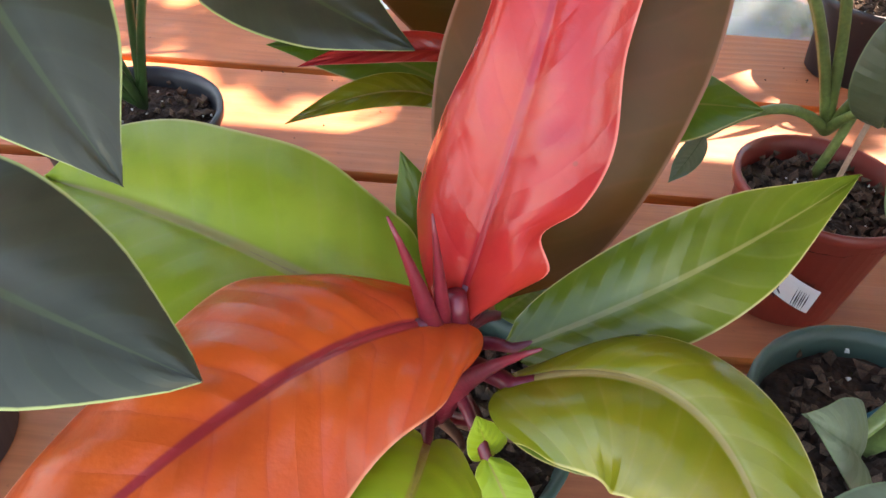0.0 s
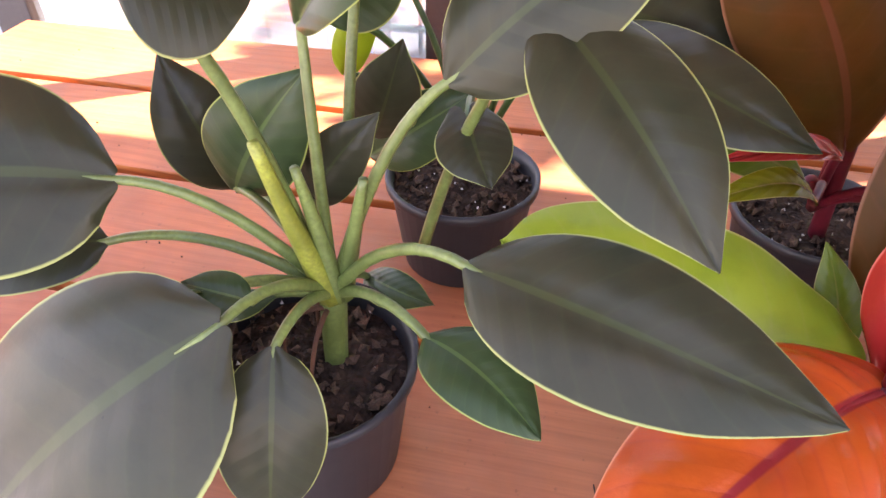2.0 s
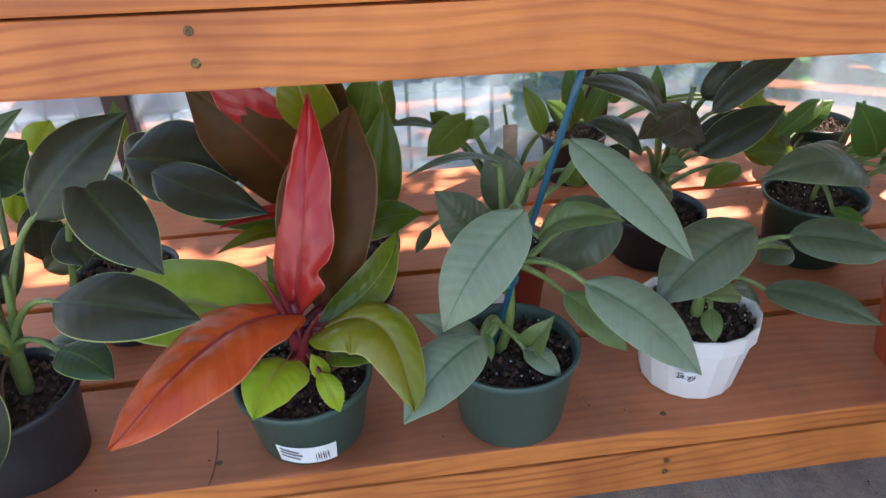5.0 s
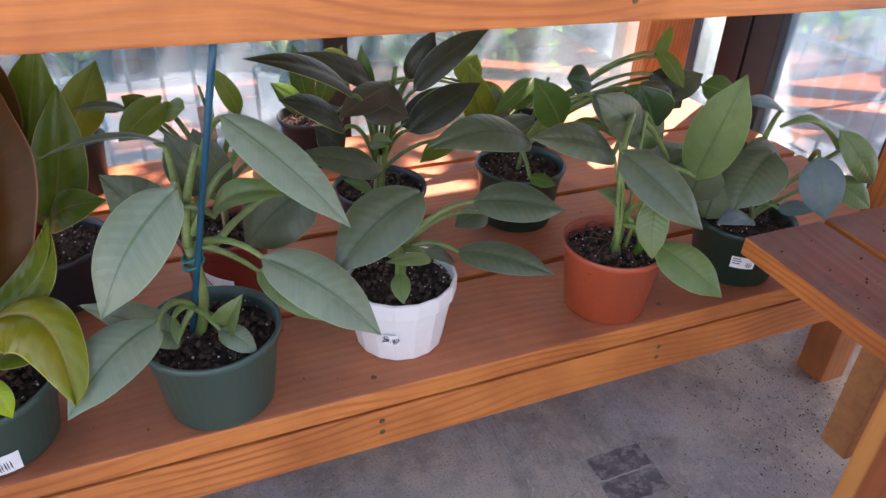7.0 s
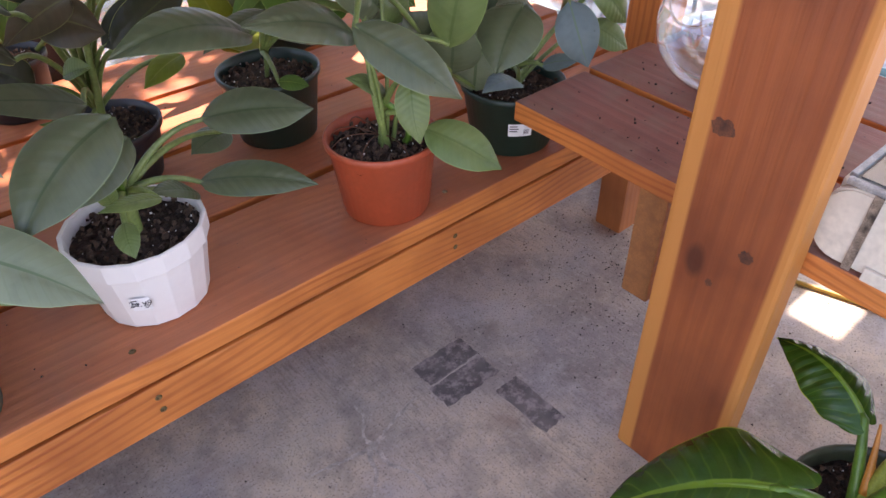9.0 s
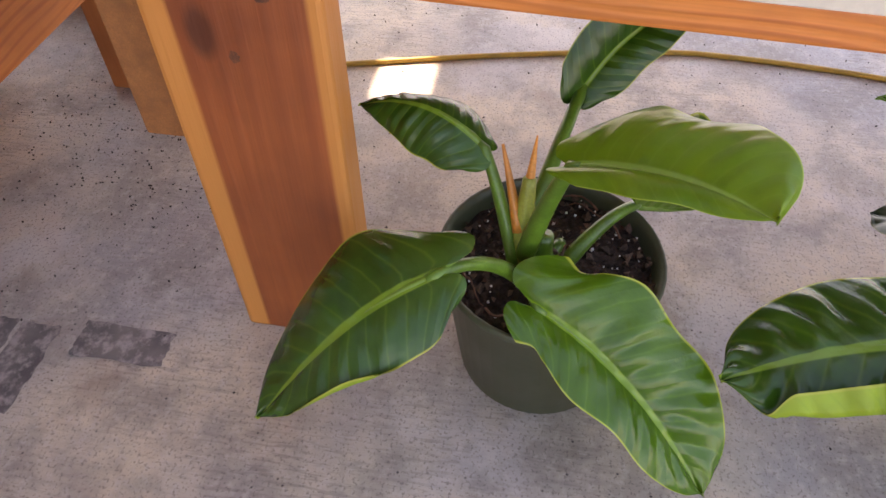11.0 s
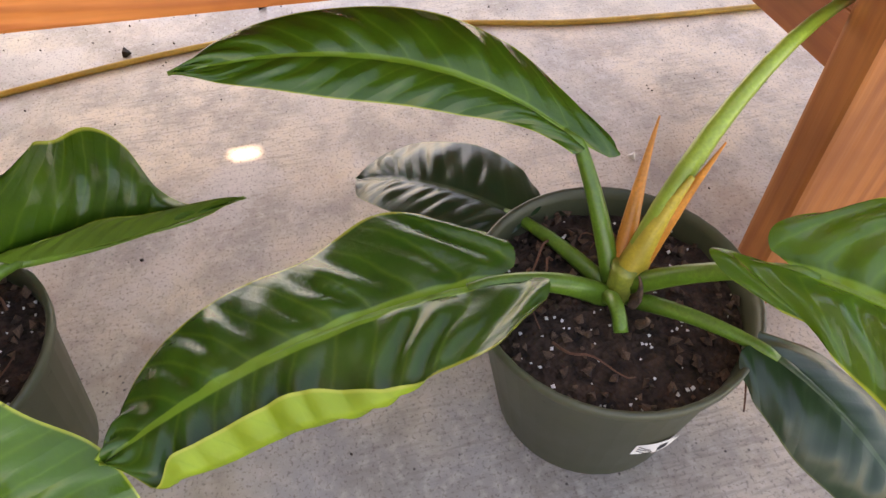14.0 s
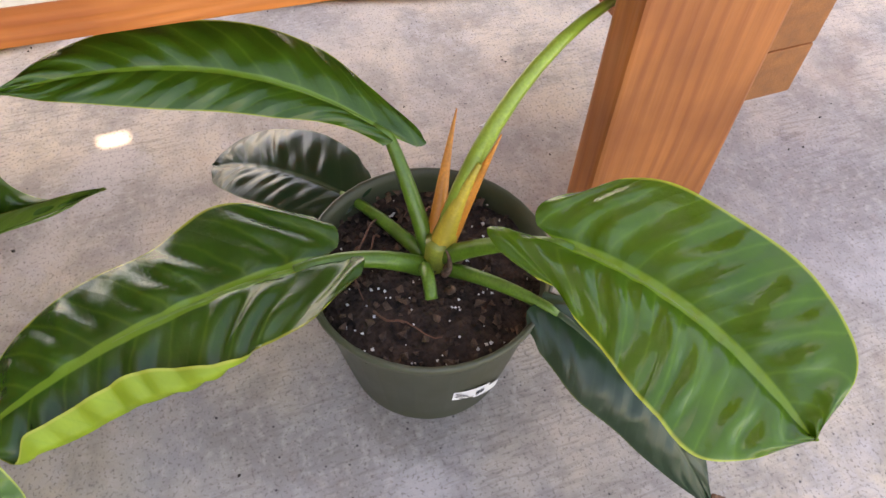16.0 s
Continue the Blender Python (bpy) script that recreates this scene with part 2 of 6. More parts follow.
STALK = plain("lime_stalk", (0.24, 0.36, 0.04), 0.35, 0.2, 30.0)
SPIKE = plain("orange_sheath", (0.62, 0.23, 0.035), 0.4, 0.25, 30.0)
SPIKE_Y = plain("yellow_green_sheath", (0.30, 0.34, 0.05), 0.4, 0.3, 30.0)
SPIKE_GOLD = plain("golden_sheath", (0.52, 0.40, 0.05), 0.4, 0.25, 30.0)
SPIKE_R = plain("crimson_sheath", (0.22, 0.02, 0.03), 0.35, 0.2, 30.0)
GLASS = glass("window_glass", 0.13, (0.84, 0.94, 1.0))
CLEAR = glass("clear_glass", 0.0)
CASE_GLASS = glass("dusty_case_glass", 0.02, (0.5, 0.56, 0.62), 0.1)
ROOF_M, rn, rl, rp = shader("translucent_roof_sheet", 0.5, 0.3)
rp.inputs["Base Color"].default_value = (0.42, 0.38, 0.33, 1)
r_tr, r_mix = node(rn, "BsdfTranslucent", Color=(0.82, 0.79, 0.72, 1)), node(rn, "MixShader", Fac=0.22)
rl.new(rp.outputs[0], r_mix.inputs[1]), rl.new(r_tr.outputs[0], r_mix.inputs[2]), rl.new(r_mix.outputs[0], rn["Material Output"].inputs[0])
RENDER_W = plain("pale_blue_render", (0.42, 0.52, 0.58), 0.8, 0.1, 3.0)
PAVING = plain("pale_paving", (0.36, 0.40, 0.45), 0.85, 0.15, 2.0)
HEDGE = plain("hedge_leaf", (0.14, 0.30, 0.045), 0.5, 0.4, 3.0)
h_n, h_l = HEDGE.node_tree.nodes, HEDGE.node_tree.links
h_tr, h_mix = node(h_n, "BsdfTranslucent", Color=(0.40, 0.75, 0.10, 1)), node(h_n, "MixShader", Fac=0.6)
h_l.new(h_n["Principled BSDF"].outputs[0], h_mix.inputs[1]), h_l.new(h_tr.outputs[0], h_mix.inputs[2]), h_l.new(h_mix.outputs[0], h_n["Material Output"].inputs[0])
TRUNK = plain("tree_bark", (0.12, 0.09, 0.07), 0.9, 0.4, 12.0, relief=0.5)
RAIL = plain("teal_railing_paint", (0.22, 0.42, 0.44), 0.5, 0.1, 5.0)
CLAY = plain("terracotta_planter", (0.45, 0.16, 0.09), 0.8, 0.2, 5.0)

M_DARK = leaf_mats("dark_olive_leaf", (0.036, 0.042, 0.022), (0.050, 0.050, 0.027), (0.056, 0.072, 0.028), (0.36, 0.40, 0.13), (0.06, 0.068, 0.03), 0.32, 0.14, 9.0, 0.12, 0.29)
M_DARK2 = leaf_mats("deep_green_leaf", (0.032, 0.066, 0.022), (0.045, 0.078, 0.026), (0.08, 0.14, 0.04), (0.34, 0.40, 0.1), (0.07, 0.12, 0.04), 0.33, 0.10)
M_BRONZE = leaf_mats("bronze_leaf", (0.055, 0.05, 0.026), (0.075, 0.055, 0.03), (0.1, 0.1, 0.04), (0.12, 0.13, 0.05), (0.08, 0.055, 0.03), 0.34, 0.12)
M_BROWN = leaf_mats("brown_leaf", (0.115, 0.038, 0.006), (0.078, 0.040, 0.007), (0.17, 0.05, 0.02), (0.26, 0.11, 0.06), (0.12, 0.045, 0.012), 0.38, 0.12, 9.0, 0.12, 0.18)
M_RED = leaf_mats("coral_red_leaf", (0.47, 0.034, 0.020), (0.40, 0.020, 0.024), (0.36, 0.016, 0.022), (0.75, 0.18, 0.13), (0.45, 0.05, 0.04), 0.2, 0.14, 7.0, 0.08, 0.42, 0.22)
M_ORANGE = leaf_mats("orange_leaf", (0.66, 0.105, 0.016), (0.52, 0.062, 0.018), (0.34, 0.03, 0.03), (0.75, 0.26, 0.13), (0.5, 0.12, 0.03), 0.28, 0.2, 9.0, 0.12, 0.4, 0.26)
M_LIME = leaf_mats("lime_leaf", (0.34, 0.45, 0.02), (0.28, 0.40, 0.02), (0.36, 0.32, 0.05), (0.5, 0.5, 0.12), (0.34, 0.45, 0.05), 0.34, 0.15, 9.0, 0.2)
M_LIMEGOLD = leaf_mats("gold_green_leaf", (0.175, 0.20, 0.010), (0.225, 0.19, 0.010), (0.34, 0.26, 0.07), (0.5, 0.42, 0.12), (0.3, 0.33, 0.04), 0.24, 0.15, 9.0, 0.16, 0.45, 0.2)
M_GREENLIME = leaf_mats("bright_green_leaf", (0.085, 0.15, 0.010), (0.125, 0.175, 0.013), (0.18, 0.19, 0.04), (0.42, 0.36, 0.13), (0.2, 0.28, 0.04), 0.3, 0.18, 9.0, 0.18)
M_LIME2 = leaf_mats("yellow_green_leaf", (0.155, 0.205, 0.02), (0.13, 0.18, 0.018), (0.21, 0.25, 0.05), (0.3, 0.34, 0.08), (0.26, 0.34, 0.05), 0.4, 0.2, 7.0, 0.25)
M_PALE = leaf_mats("pale_lime_leaf", (0.25, 0.36, 0.028), (0.32, 0.42, 0.04), (0.38, 0.36, 0.12), (0.5, 0.5, 0.16), (0.3, 0.4, 0.06), 0.32, 0.14, 9.0, 0.2)
M_OLIVE = leaf_mats("olive_lime_leaf", (0.085, 0.125, 0.009), (0.125, 0.155, 0.011), (0.2, 0.2, 0.05), (0.42, 0.36, 0.13), (0.2, 0.26, 0.04), 0.26, 0.16, 9.0, 0.15, 0.42, 0.16)
M_GREEN = leaf_mats("mid_green_leaf", (0.07, 0.15, 0.025), (0.09, 0.17, 0.03), (0.15, 0.24, 0.05), (0.17, 0.25, 0.06), (0.11, 0.19, 0.05), 0.38, 0.12)
M_SILVER = leaf_mats("silver_green_leaf", (0.16, 0.205, 0.122), (0.195, 0.24, 0.145), (0.085, 0.14, 0.062), (0.22, 0.30, 0.16), (0.19, 0.265, 0.14), 0.33, 0.2, 11.0, 0.12, 0.4, 0.16)
M_SILVERD = leaf_mats("grey_green_leaf", (0.082, 0.106, 0.052), (0.106, 0.128, 0.066), (0.05, 0.08, 0.034), (0.14, 0.19, 0.09), (0.12, 0.165, 0.075), 0.3, 0.2, 11.0, 0.12, 0.45, 0.16)
M_SILVERG = leaf_mats("soft_green_leaf", (0.115, 0.175, 0.05), (0.15, 0.205, 0.066), (0.09, 0.14, 0.036), (0.20, 0.28, 0.09), (0.17, 0.245, 0.07), 0.32, 0.2, 11.0, 0.12, 0.4, 0.16)
M_SILVERB = leaf_mats("bluish_leaf", (0.10, 0.145, 0.14), (0.13, 0.175, 0.165), (0.1, 0.16, 0.1), (0.15, 0.2, 0.15), (0.14, 0.2, 0.14), 0.36, 0.08)
M_IMP = leaf_mats("glossy_green_leaf", (0.018, 0.066, 0.006), (0.034, 0.105, 0.008), (0.13, 0.25, 0.022), (0.34, 0.38, 0.05), (0.24, 0.36, 0.02), 0.27, 0.2, 10.0, 0.07, 0.40, 0.28)
M_IMPB = leaf_mats("glossy_folded_leaf", (0.026, 0.085, 0.006), (0.044, 0.12, 0.008), (0.12, 0.24, 0.022), (0.32, 0.38, 0.05), (0.09, 0.18, 0.01), 0.26, 0.2, 10.0, 0.12, 0.42, 0.34)
M_IMP2 = leaf_mats("fresh_glossy_leaf", (0.040, 0.120, 0.006), (0.068, 0.168, 0.009), (0.15, 0.29, 0.022), (0.36, 0.42, 0.05), (0.18, 0.3, 0.02), 0.2, 0.2, 10.0, 0.09, 0.42, 0.29)
M_IMPL = leaf_mats("young_green_leaf", (0.082, 0.185, 0.007), (0.12, 0.23, 0.011), (0.17, 0.31, 0.045), (0.3, 0.42, 0.06), (0.2, 0.34, 0.03), 0.28, 0.15, 10.0, 0.14, 0.36, 0.16)
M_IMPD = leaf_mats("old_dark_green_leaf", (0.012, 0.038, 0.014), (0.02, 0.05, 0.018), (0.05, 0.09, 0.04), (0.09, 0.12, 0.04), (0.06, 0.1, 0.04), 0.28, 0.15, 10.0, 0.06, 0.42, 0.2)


def soil_material():
    m, n, l, p = shader("potting_soil", 0.95, 0, 0.2)
    co = n.new("ShaderNodeTexCoord")
    v = node(n, "TexVoronoi", Scale=160.0)
    w = node(n, "TexNoise", Scale=45.0, Detail=8.0)
    l.new(co.outputs["Object"], v.inputs[0]), l.new(co.outputs["Object"], w.inputs[0])
    c = mix(n, l, ramp(n, l, w.outputs[0], 0.3, 0.75), (0.016, 0.012, 0.010), (0.085, 0.052, 0.036))
    l.new(c, p.inputs["Base Color"])
    bump(n, l, p, math_node(n, l, "ADD", v.outputs[0], w.outputs[0]), 0.9, 0.006)
    return m


def concrete():
    m, n, l, p = shader("worn_concrete", 0.55, 0, 0.5)
    co = n.new("ShaderNodeTexCoord")

    def nz(scale, detail=6.0, stretch=None):
        t = node(n, "TexNoise", Scale=scale, Detail=detail, Roughness=0.62)
        if stretch:
            mp = n.new("ShaderNodeMapping")
            mp.inputs["Scale"].default_value = stretch
            mp.inputs["Rotation"].default_value = (0, 0, 0.06)
            l.new(co.outputs["Object"], mp.inputs[0]), l.new(mp.outputs[0], t.inputs[0])
        else:
            l.new(co.outputs["Object"], t.inputs[0])
        return t.outputs[0]
    big, mid, fine = nz(1.7), nz(7.0, 8.0), nz(60.0)
    broom = nz(150.0, 3.0, (1.0, 0.12, 1.0))
    c = mix(n, l, ramp(n, l, big, 0.40, 0.60), (0.345, 0.325, 0.305), (0.62, 0.52, 0.375))
    c = mix(n, l, math_node(n, l, "MULTIPLY", ramp(n, l, mid, 0.46, 0.6), 0.6), c, (0.25, 0.22, 0.19))
    c = mix(n, l, math_node(n, l, "MULTIPLY", ramp(n, l, fine, 0.5, 0.68), 0.55), c, (0.54, 0.49, 0.43))
    c = mix(n, l, math_node(n, l, "MULTIPLY", math_node(n, l, "MULTIPLY", ramp(n, l, broom, 0.5, 0.62), ramp(n, l, nz(2.3), 0.42, 0.62)), 0.42), c, (0.17, 0.14, 0.115))
    c = mix(n, l, math_node(n, l, "MULTIPLY", ramp(n, l, nz(3.1, 9.0), 0.56, 0.62), 0.45), c, (0.55, 0.52, 0.49))
    c = mix(n, l, math_node(n, l, "MULTIPLY", ramp(n, l, nz(190.0, 4.0), 0.55, 0.63), 0.62), c, (0.15, 0.12, 0.10))
    c = mix(n, l, math_node(n, l, "MULTIPLY", ramp(n, l, nz(5.0, 10.0), 0.54, 0.62), 0.28), c, (0.19, 0.16, 0.135))
    rust = nz(4.2, 5.0)
    c = mix(n, l, math_node(n, l, "MULTIPLY", ramp(n, l, rust, 0.58, 0.70), 0.4), c, (0.26, 0.16, 0.10))
    pit = node(n, "TexVoronoi", Scale=55.0)
    l.new(co.outputs["Object"], pit.inputs[0])
    c = mix(n, l, math_node(n, l, "MULTIPLY", ramp(n, l, pit.outputs["Distance"], 0.13, 0.06), ramp(n, l, mid, 0.5, 0.55)), c, (0.06, 0.05, 0.045))
    l.new(c, p.inputs["Base Color"])
    l.new(ramp(n, l, mid, -0.1, 1.45), p.inputs["Roughness"])
    bump(n, l, p, math_node(n, l, "ADD", fine, math_node(n, l, "MULTIPLY", broom, 0.6)), 0.25, 0.002)
    return m


SOIL, CONCRETE = soil_material(), concrete()
def worn_tape():
    m, n, l, p = shader("worn_black_tape", 0.6, 0, 0.4)
    co = n.new("ShaderNodeTexCoord")
    a, b = node(n, "TexNoise", Scale=38.0, Detail=8.0, Roughness=0.7), node(n, "TexNoise", Scale=16.0, Detail=4.0)
    l.new(co.outputs["Object"], a.inputs[0]), l.new(co.outputs["Object"], b.inputs[0])
    c = mix(n, l, ramp(n, l, b.outputs[0], 0.35, 0.65), (0.10, 0.088, 0.085), (0.19, 0.165, 0.15))
    c = mix(n, l, ramp(n, l, a.outputs[0], 0.47, 0.62), c, (0.34, 0.30, 0.27))
    l.new(c, p.inputs["Base Color"])
    bump(n, l, p, a.outputs[0], 0.3, 0.001)
    return m


CASE_BED = plain("dark_zinc_bed", (0.10, 0.11, 0.125), 0.5, 0.3, 20.0, metal=0.3)
KNOT = plain("dark_wood_knot", (0.15, 0.045, 0.018), 0.6, 0.45, 70.0, relief=0.5)
TAPE = worn_tape()
LEAFLIT = plain("dry_leaf", (0.2, 0.09, 0.04), 0.8, 0.3, 40.0)


# ---- mesh helpers ----
def part(name, bm, material, parent=None, label="", smooth=True):
    """Links a bmesh in world coordinates as one mesh object, under a thing or a part."""
    root = parent
    while root is not None and root.parent is not None:
        root = root.parent
    if root is not None:
        bmesh.ops.translate(bm, verts=bm.verts, vec=-root.location)
    me = bpy.data.meshes.new(name)
    bm.to_mesh(me)
    bm.free()
    for m in material if isinstance(material, (list, tuple)) else [material]:
        me.materials.append(m)
    if smooth:
        me.polygons.foreach_set("use_smooth", [True] * len(me.polygons))
    ob = new(name, me)
    ob.parent = parent
    return tagged(ob, label)


def thing(name, at, label, category, group=""):
    ob = new(name)
    ob.location = at
    ob.empty_display_size = 0.05
    return tagged(ob, label, category, group)


def box(x0, x1, y0, y1, z0, z1, bevel=0.0):
    bm = bmesh.new()
    bmesh.ops.create_cube(bm, size=1.0, matrix=Matrix.LocRotScale(((x0 + x1) / 2, (y0 + y1) / 2, (z0 + z1) / 2), None, (x1 - x0, y1 - y0, z1 - z0)))
    if bevel:
        bmesh.ops.bevel(bm, geom=bm.edges[:], offset=bevel, segments=2, profile=0.6, affect="EDGES")
    return bm


def board(name, parent, x0, x1, y0, y1, z0, z1, mats, label="", bevel=0.004):
    """A sawn board whose own x runs along its grain; slot 1 of mats covers its upper face, slot 2 its ends."""
    size = (x1 - x0, y1 - y0, z1 - z0)
    ax = max(range(3), key=lambda k: size[k])
    turn = (Matrix.Identity(3), Matrix.Rotation(radians(90), 3, "Z"), Matrix.Rotation(radians(-90), 3, "Y"))[ax]
    inv = turn.inverted()
    centre = Vector(((x0 + x1) / 2, (y0 + y1) / 2, (z0 + z1) / 2))
    half = inv @ Vector(size)
    bm = bmesh.new()
    bmesh.ops.create_cube(bm, size=1.0, matrix=Matrix.Diagonal((abs(half.x), abs(half.y), abs(half.z), 1)))
    bmesh.ops.bevel(bm, geom=bm.edges[:], offset=bevel, segments=2, profile=0.6, affect="EDGES")
    for f in bm.faces:
        up = turn @ f.normal
        f.material_index = 1 if up.z > 0.9 and ax != 2 else 2 if abs(f.normal.x) > 0.9 else 0
    me = bpy.data.meshes.new(name)
    bm.to_mesh(me)
    bm.free()
    for m in mats:
        me.materials.append(m)
    ob = new(name, me)
    ob.parent = parent
    ob.matrix_basis = Matrix.Translation(centre - (parent.location if parent else Vector())) @ turn.to_4x4()
    return tagged(ob, label)


def tube(points, radii, seg=8, flat=1.0):
    """A tapered tube along points."""
    bm = bmesh.new()
    pts = [Vector(p) for p in points]
    rings, side = [], None
    for i, p in enumerate(pts):
        d = (pts[min(i + 1, len(pts) - 1)] - pts[max(i - 1, 0)]).normalized()
        if side is None:
            side = d.orthogonal().normalized()
        side = (side - d * side.dot(d)).normalized()
        up = d.cross(side)
        r = radii[i] if isinstance(radii, (list, tuple)) else radii
        rings.append([bm.verts.new(p + r * (math.cos(a) * side + math.sin(a) * flat * up)) for a in (2 * math.pi * k / seg for k in range(seg))])
    for a, b in zip(rings, rings[1:]):
        for k in range(seg):
            bm.faces.new((a[k], a[(k + 1) % seg], b[(k + 1) % seg], b[k]))
    bm.faces.new(rings[0][::-1]), bm.faces.new(rings[-1])
    return bm


def lathe(profile, at, seg=40):
    bm = bmesh.new()
    rings = [[bm.verts.new((at[0] + r * math.cos(a), at[1] + r * math.sin(a), at[2] + z)) for a in (2 * math.pi * k / seg for k in range(seg))] for r, z in profile]
    for a, b in zip(rings, rings[1:]):
        for k in range(seg):
            bm.faces.new((a[k], a[(k + 1) % seg], b[(k + 1) % seg], b[k]))
    return bm


def bez(a, b, c, k=10):
    a, b, c = Vector(a), Vector(b), Vector(c)
    return [a * (1 - t) ** 2 + b * 2 * t * (1 - t) + c * t * t for t in (i / k for i in range(k + 1))]


def chunks(spots, size, rng, flat=0.6):
    bm = bmesh.new()
    for p in spots:
        s = size * rng.uniform(0.5, 1.4)
        m = Matrix.Translation(p) @ Euler([rng.uniform(0, 6) for _ in range(3)]).to_matrix().to_4x4() @ Matrix.Diagonal((s, s * rng.uniform(0.5, 1), s * flat, 1))
        vs = [bm.verts.new(m @ Vector(v)) for v in ((1, 0, 0), (-0.5, 0.86, 0), (-0.5, -0.86, 0), (0, 0, 1), (0.1, 0, -1))]
        for f in ((0, 1, 3), (1, 2, 3), (2, 0, 3), (1, 0, 4), (2, 1, 4), (0, 2, 4)):
            bm.faces.new([vs[i] for i in f])
    return bm


RNG = random.Random(5)
STEM_OF = {}


def leaf(plant, base, tip, width, mats, face, stem=None, arch=0.1, fold=0.2, heart=0.15, wave=0.0, point=0.5, mid=0.41, sr=0.0050, blunt=0.0):
    """A blade from base to tip under a plant, with its stalk and midrib."""
    b, t = Vector(base), Vector(tip)
    axis = t - b
    length = axis.length
    ax = axis.normalized()
    n = Vector(face)
    n = (n - ax * n.dot(ax)).normalized()
    side = ax.cross(n)
    hw, big = width / 2, width > 0.09
    nu, nv = 24, 10
    power, ph = math.log(0.5) / math.log(mid), RNG.uniform(0, 6)
    bend = RNG.uniform(-0.05, 0.05)

    def spine(u):
        return b + axis * u + n * arch * length * 4 * u * (1 - u) * (1 - 0.25 * u) + side * bend * length * 4 * u * (1 - u)

    def half(u):
        body = max(0.0, math.sin(math.pi * u ** power)) ** 0.72
        drip = 1 - point * max(0.0, (u - 0.72) / 0.28) ** 1.5
        if u > mid:
            body += blunt * (math.sqrt(max(0.0, 1 - ((u - mid) / (1 - mid)) ** 2.3)) - body)
        if u < mid:
            root = min(0.86, heart)
            body = math.sqrt(1 - (1 - root * root) * ((mid - u) / mid) ** 2)
        return hw * min(1.0, body * drip + 0.004)

    def spot(u, v, lift):
        w = half(u)
        av = abs(v)
        p = spine(u) + side * v * w * (1 - 0.10 * fold * av)
        p -= ax * heart * hw * 0.62 * max(0.0, math.sin(av ** 0.85 * math.pi)) ** 0.75 * (1 - u) ** 5
        rise = fold * w * av - 0.30 * w * av * av
        rise += wave * hw * math.sin(u * 13 + ph + (2 if v > 0 else 0)) * av ** 2
        rise += 0.05 * hw * math.sin(u * 6 + ph) * av
        rise -= 0.035 * hw * math.exp(-(av / 0.06) ** 2)
        return p + n * (rise + lift)

    bm = bmesh.new()
    uv = bm.loops.layers.uv.new("UVMap")
    for k, lift in enumerate((0.0, -0.0009)):
        grid = [[bm.verts.new(spot(i / nu, 2 * j / nv - 1, lift)) for j in range(nv + 1)] for i in range(nu + 1)]
        for i in range(nu):
            for j in range(nv):
                ids = [(i, j), (i, j + 1), (i + 1, j + 1), (i + 1, j)]
                ids = ids if k else [ids[0], ids[3], ids[2], ids[1]]
                f = bm.faces.new([grid[a][c] for a, c in ids])
                f.material_index = k
                for loop, (a, c) in zip(f.loops, ids):
                    loop[uv].uv = (a / nu, c / nv)
    ob = part("leaf", bm, mats, plant)
    stem_mat = STEM_OF.get(plant.name, STEM_G)
    if big:
        pts = [spine(0.02 + 0.9 * k / 9) - n * (0.0042 + 0.03 * hw) for k in range(10)]
        part("midrib", tube(pts, [0.0034 * (1 - 0.85 * k / 9) + 0.0004 for k in range(10)], 6), mats[2], ob)
    if stem:
        s = Vector(stem)
        ctrl = (s + b) / 2 + Vector((0, 0, 0.30 * (b - s).length)) * (1 if b.z >= s.z - 0.02 else 0.6)
        pts = bez(s, ctrl, spine(0.0) - n * sr * 0.6, 9) + [spine(0.05) - n * sr * 1.1, spine(0.1) - n * sr * 1.0]
        part("petiole", tube(pts, [sr * (1.35 - 0.055 * k) if k < 10 else sr * (1.05 - 0.4 * (k - 9)) for k in range(len(pts))], 8), stem_mat, ob)
    return ob


def keyed(keys, u):
    """A smooth value at u from a few (place, value) keys."""
    k = max(0, min(len(keys) - 2, sum(1 for a, _ in keys if a <= u) - 1))
    (u0, a), (u1, b) = keys[k], keys[k + 1]
    um, am = keys[k - 1] if k else (2 * u0 - u1, a)
    un, bn = keys[k + 2] if k + 2 < len(keys) else (2 * u1 - u0, b)
    f, h = (u - u0) / (u1 - u0), u1 - u0
    ma, mb = (b - am) / (u1 - um) * h, (bn - a) / (un - u0) * h
    return max(0.0, (2 * f**3 - 3 * f**2 + 1) * a + (f**3 - 2 * f**2 + f) * ma + (3 * f**2 - 2 * f**3) * b + (f**3 - f**2) * mb)


OVATE = ((0, 0.62), (0.1, 0.86), (0.3, 1.0), (0.5, 0.95), (0.7, 0.76), (0.86, 0.46), (0.95, 0.2), (1, 0))
ROUND = ((0, 0.66), (0.1, 0.9), (0.3, 1.0), (0.55, 0.98), (0.75, 0.86), (0.88, 0.66), (0.96, 0.38), (1, 0))


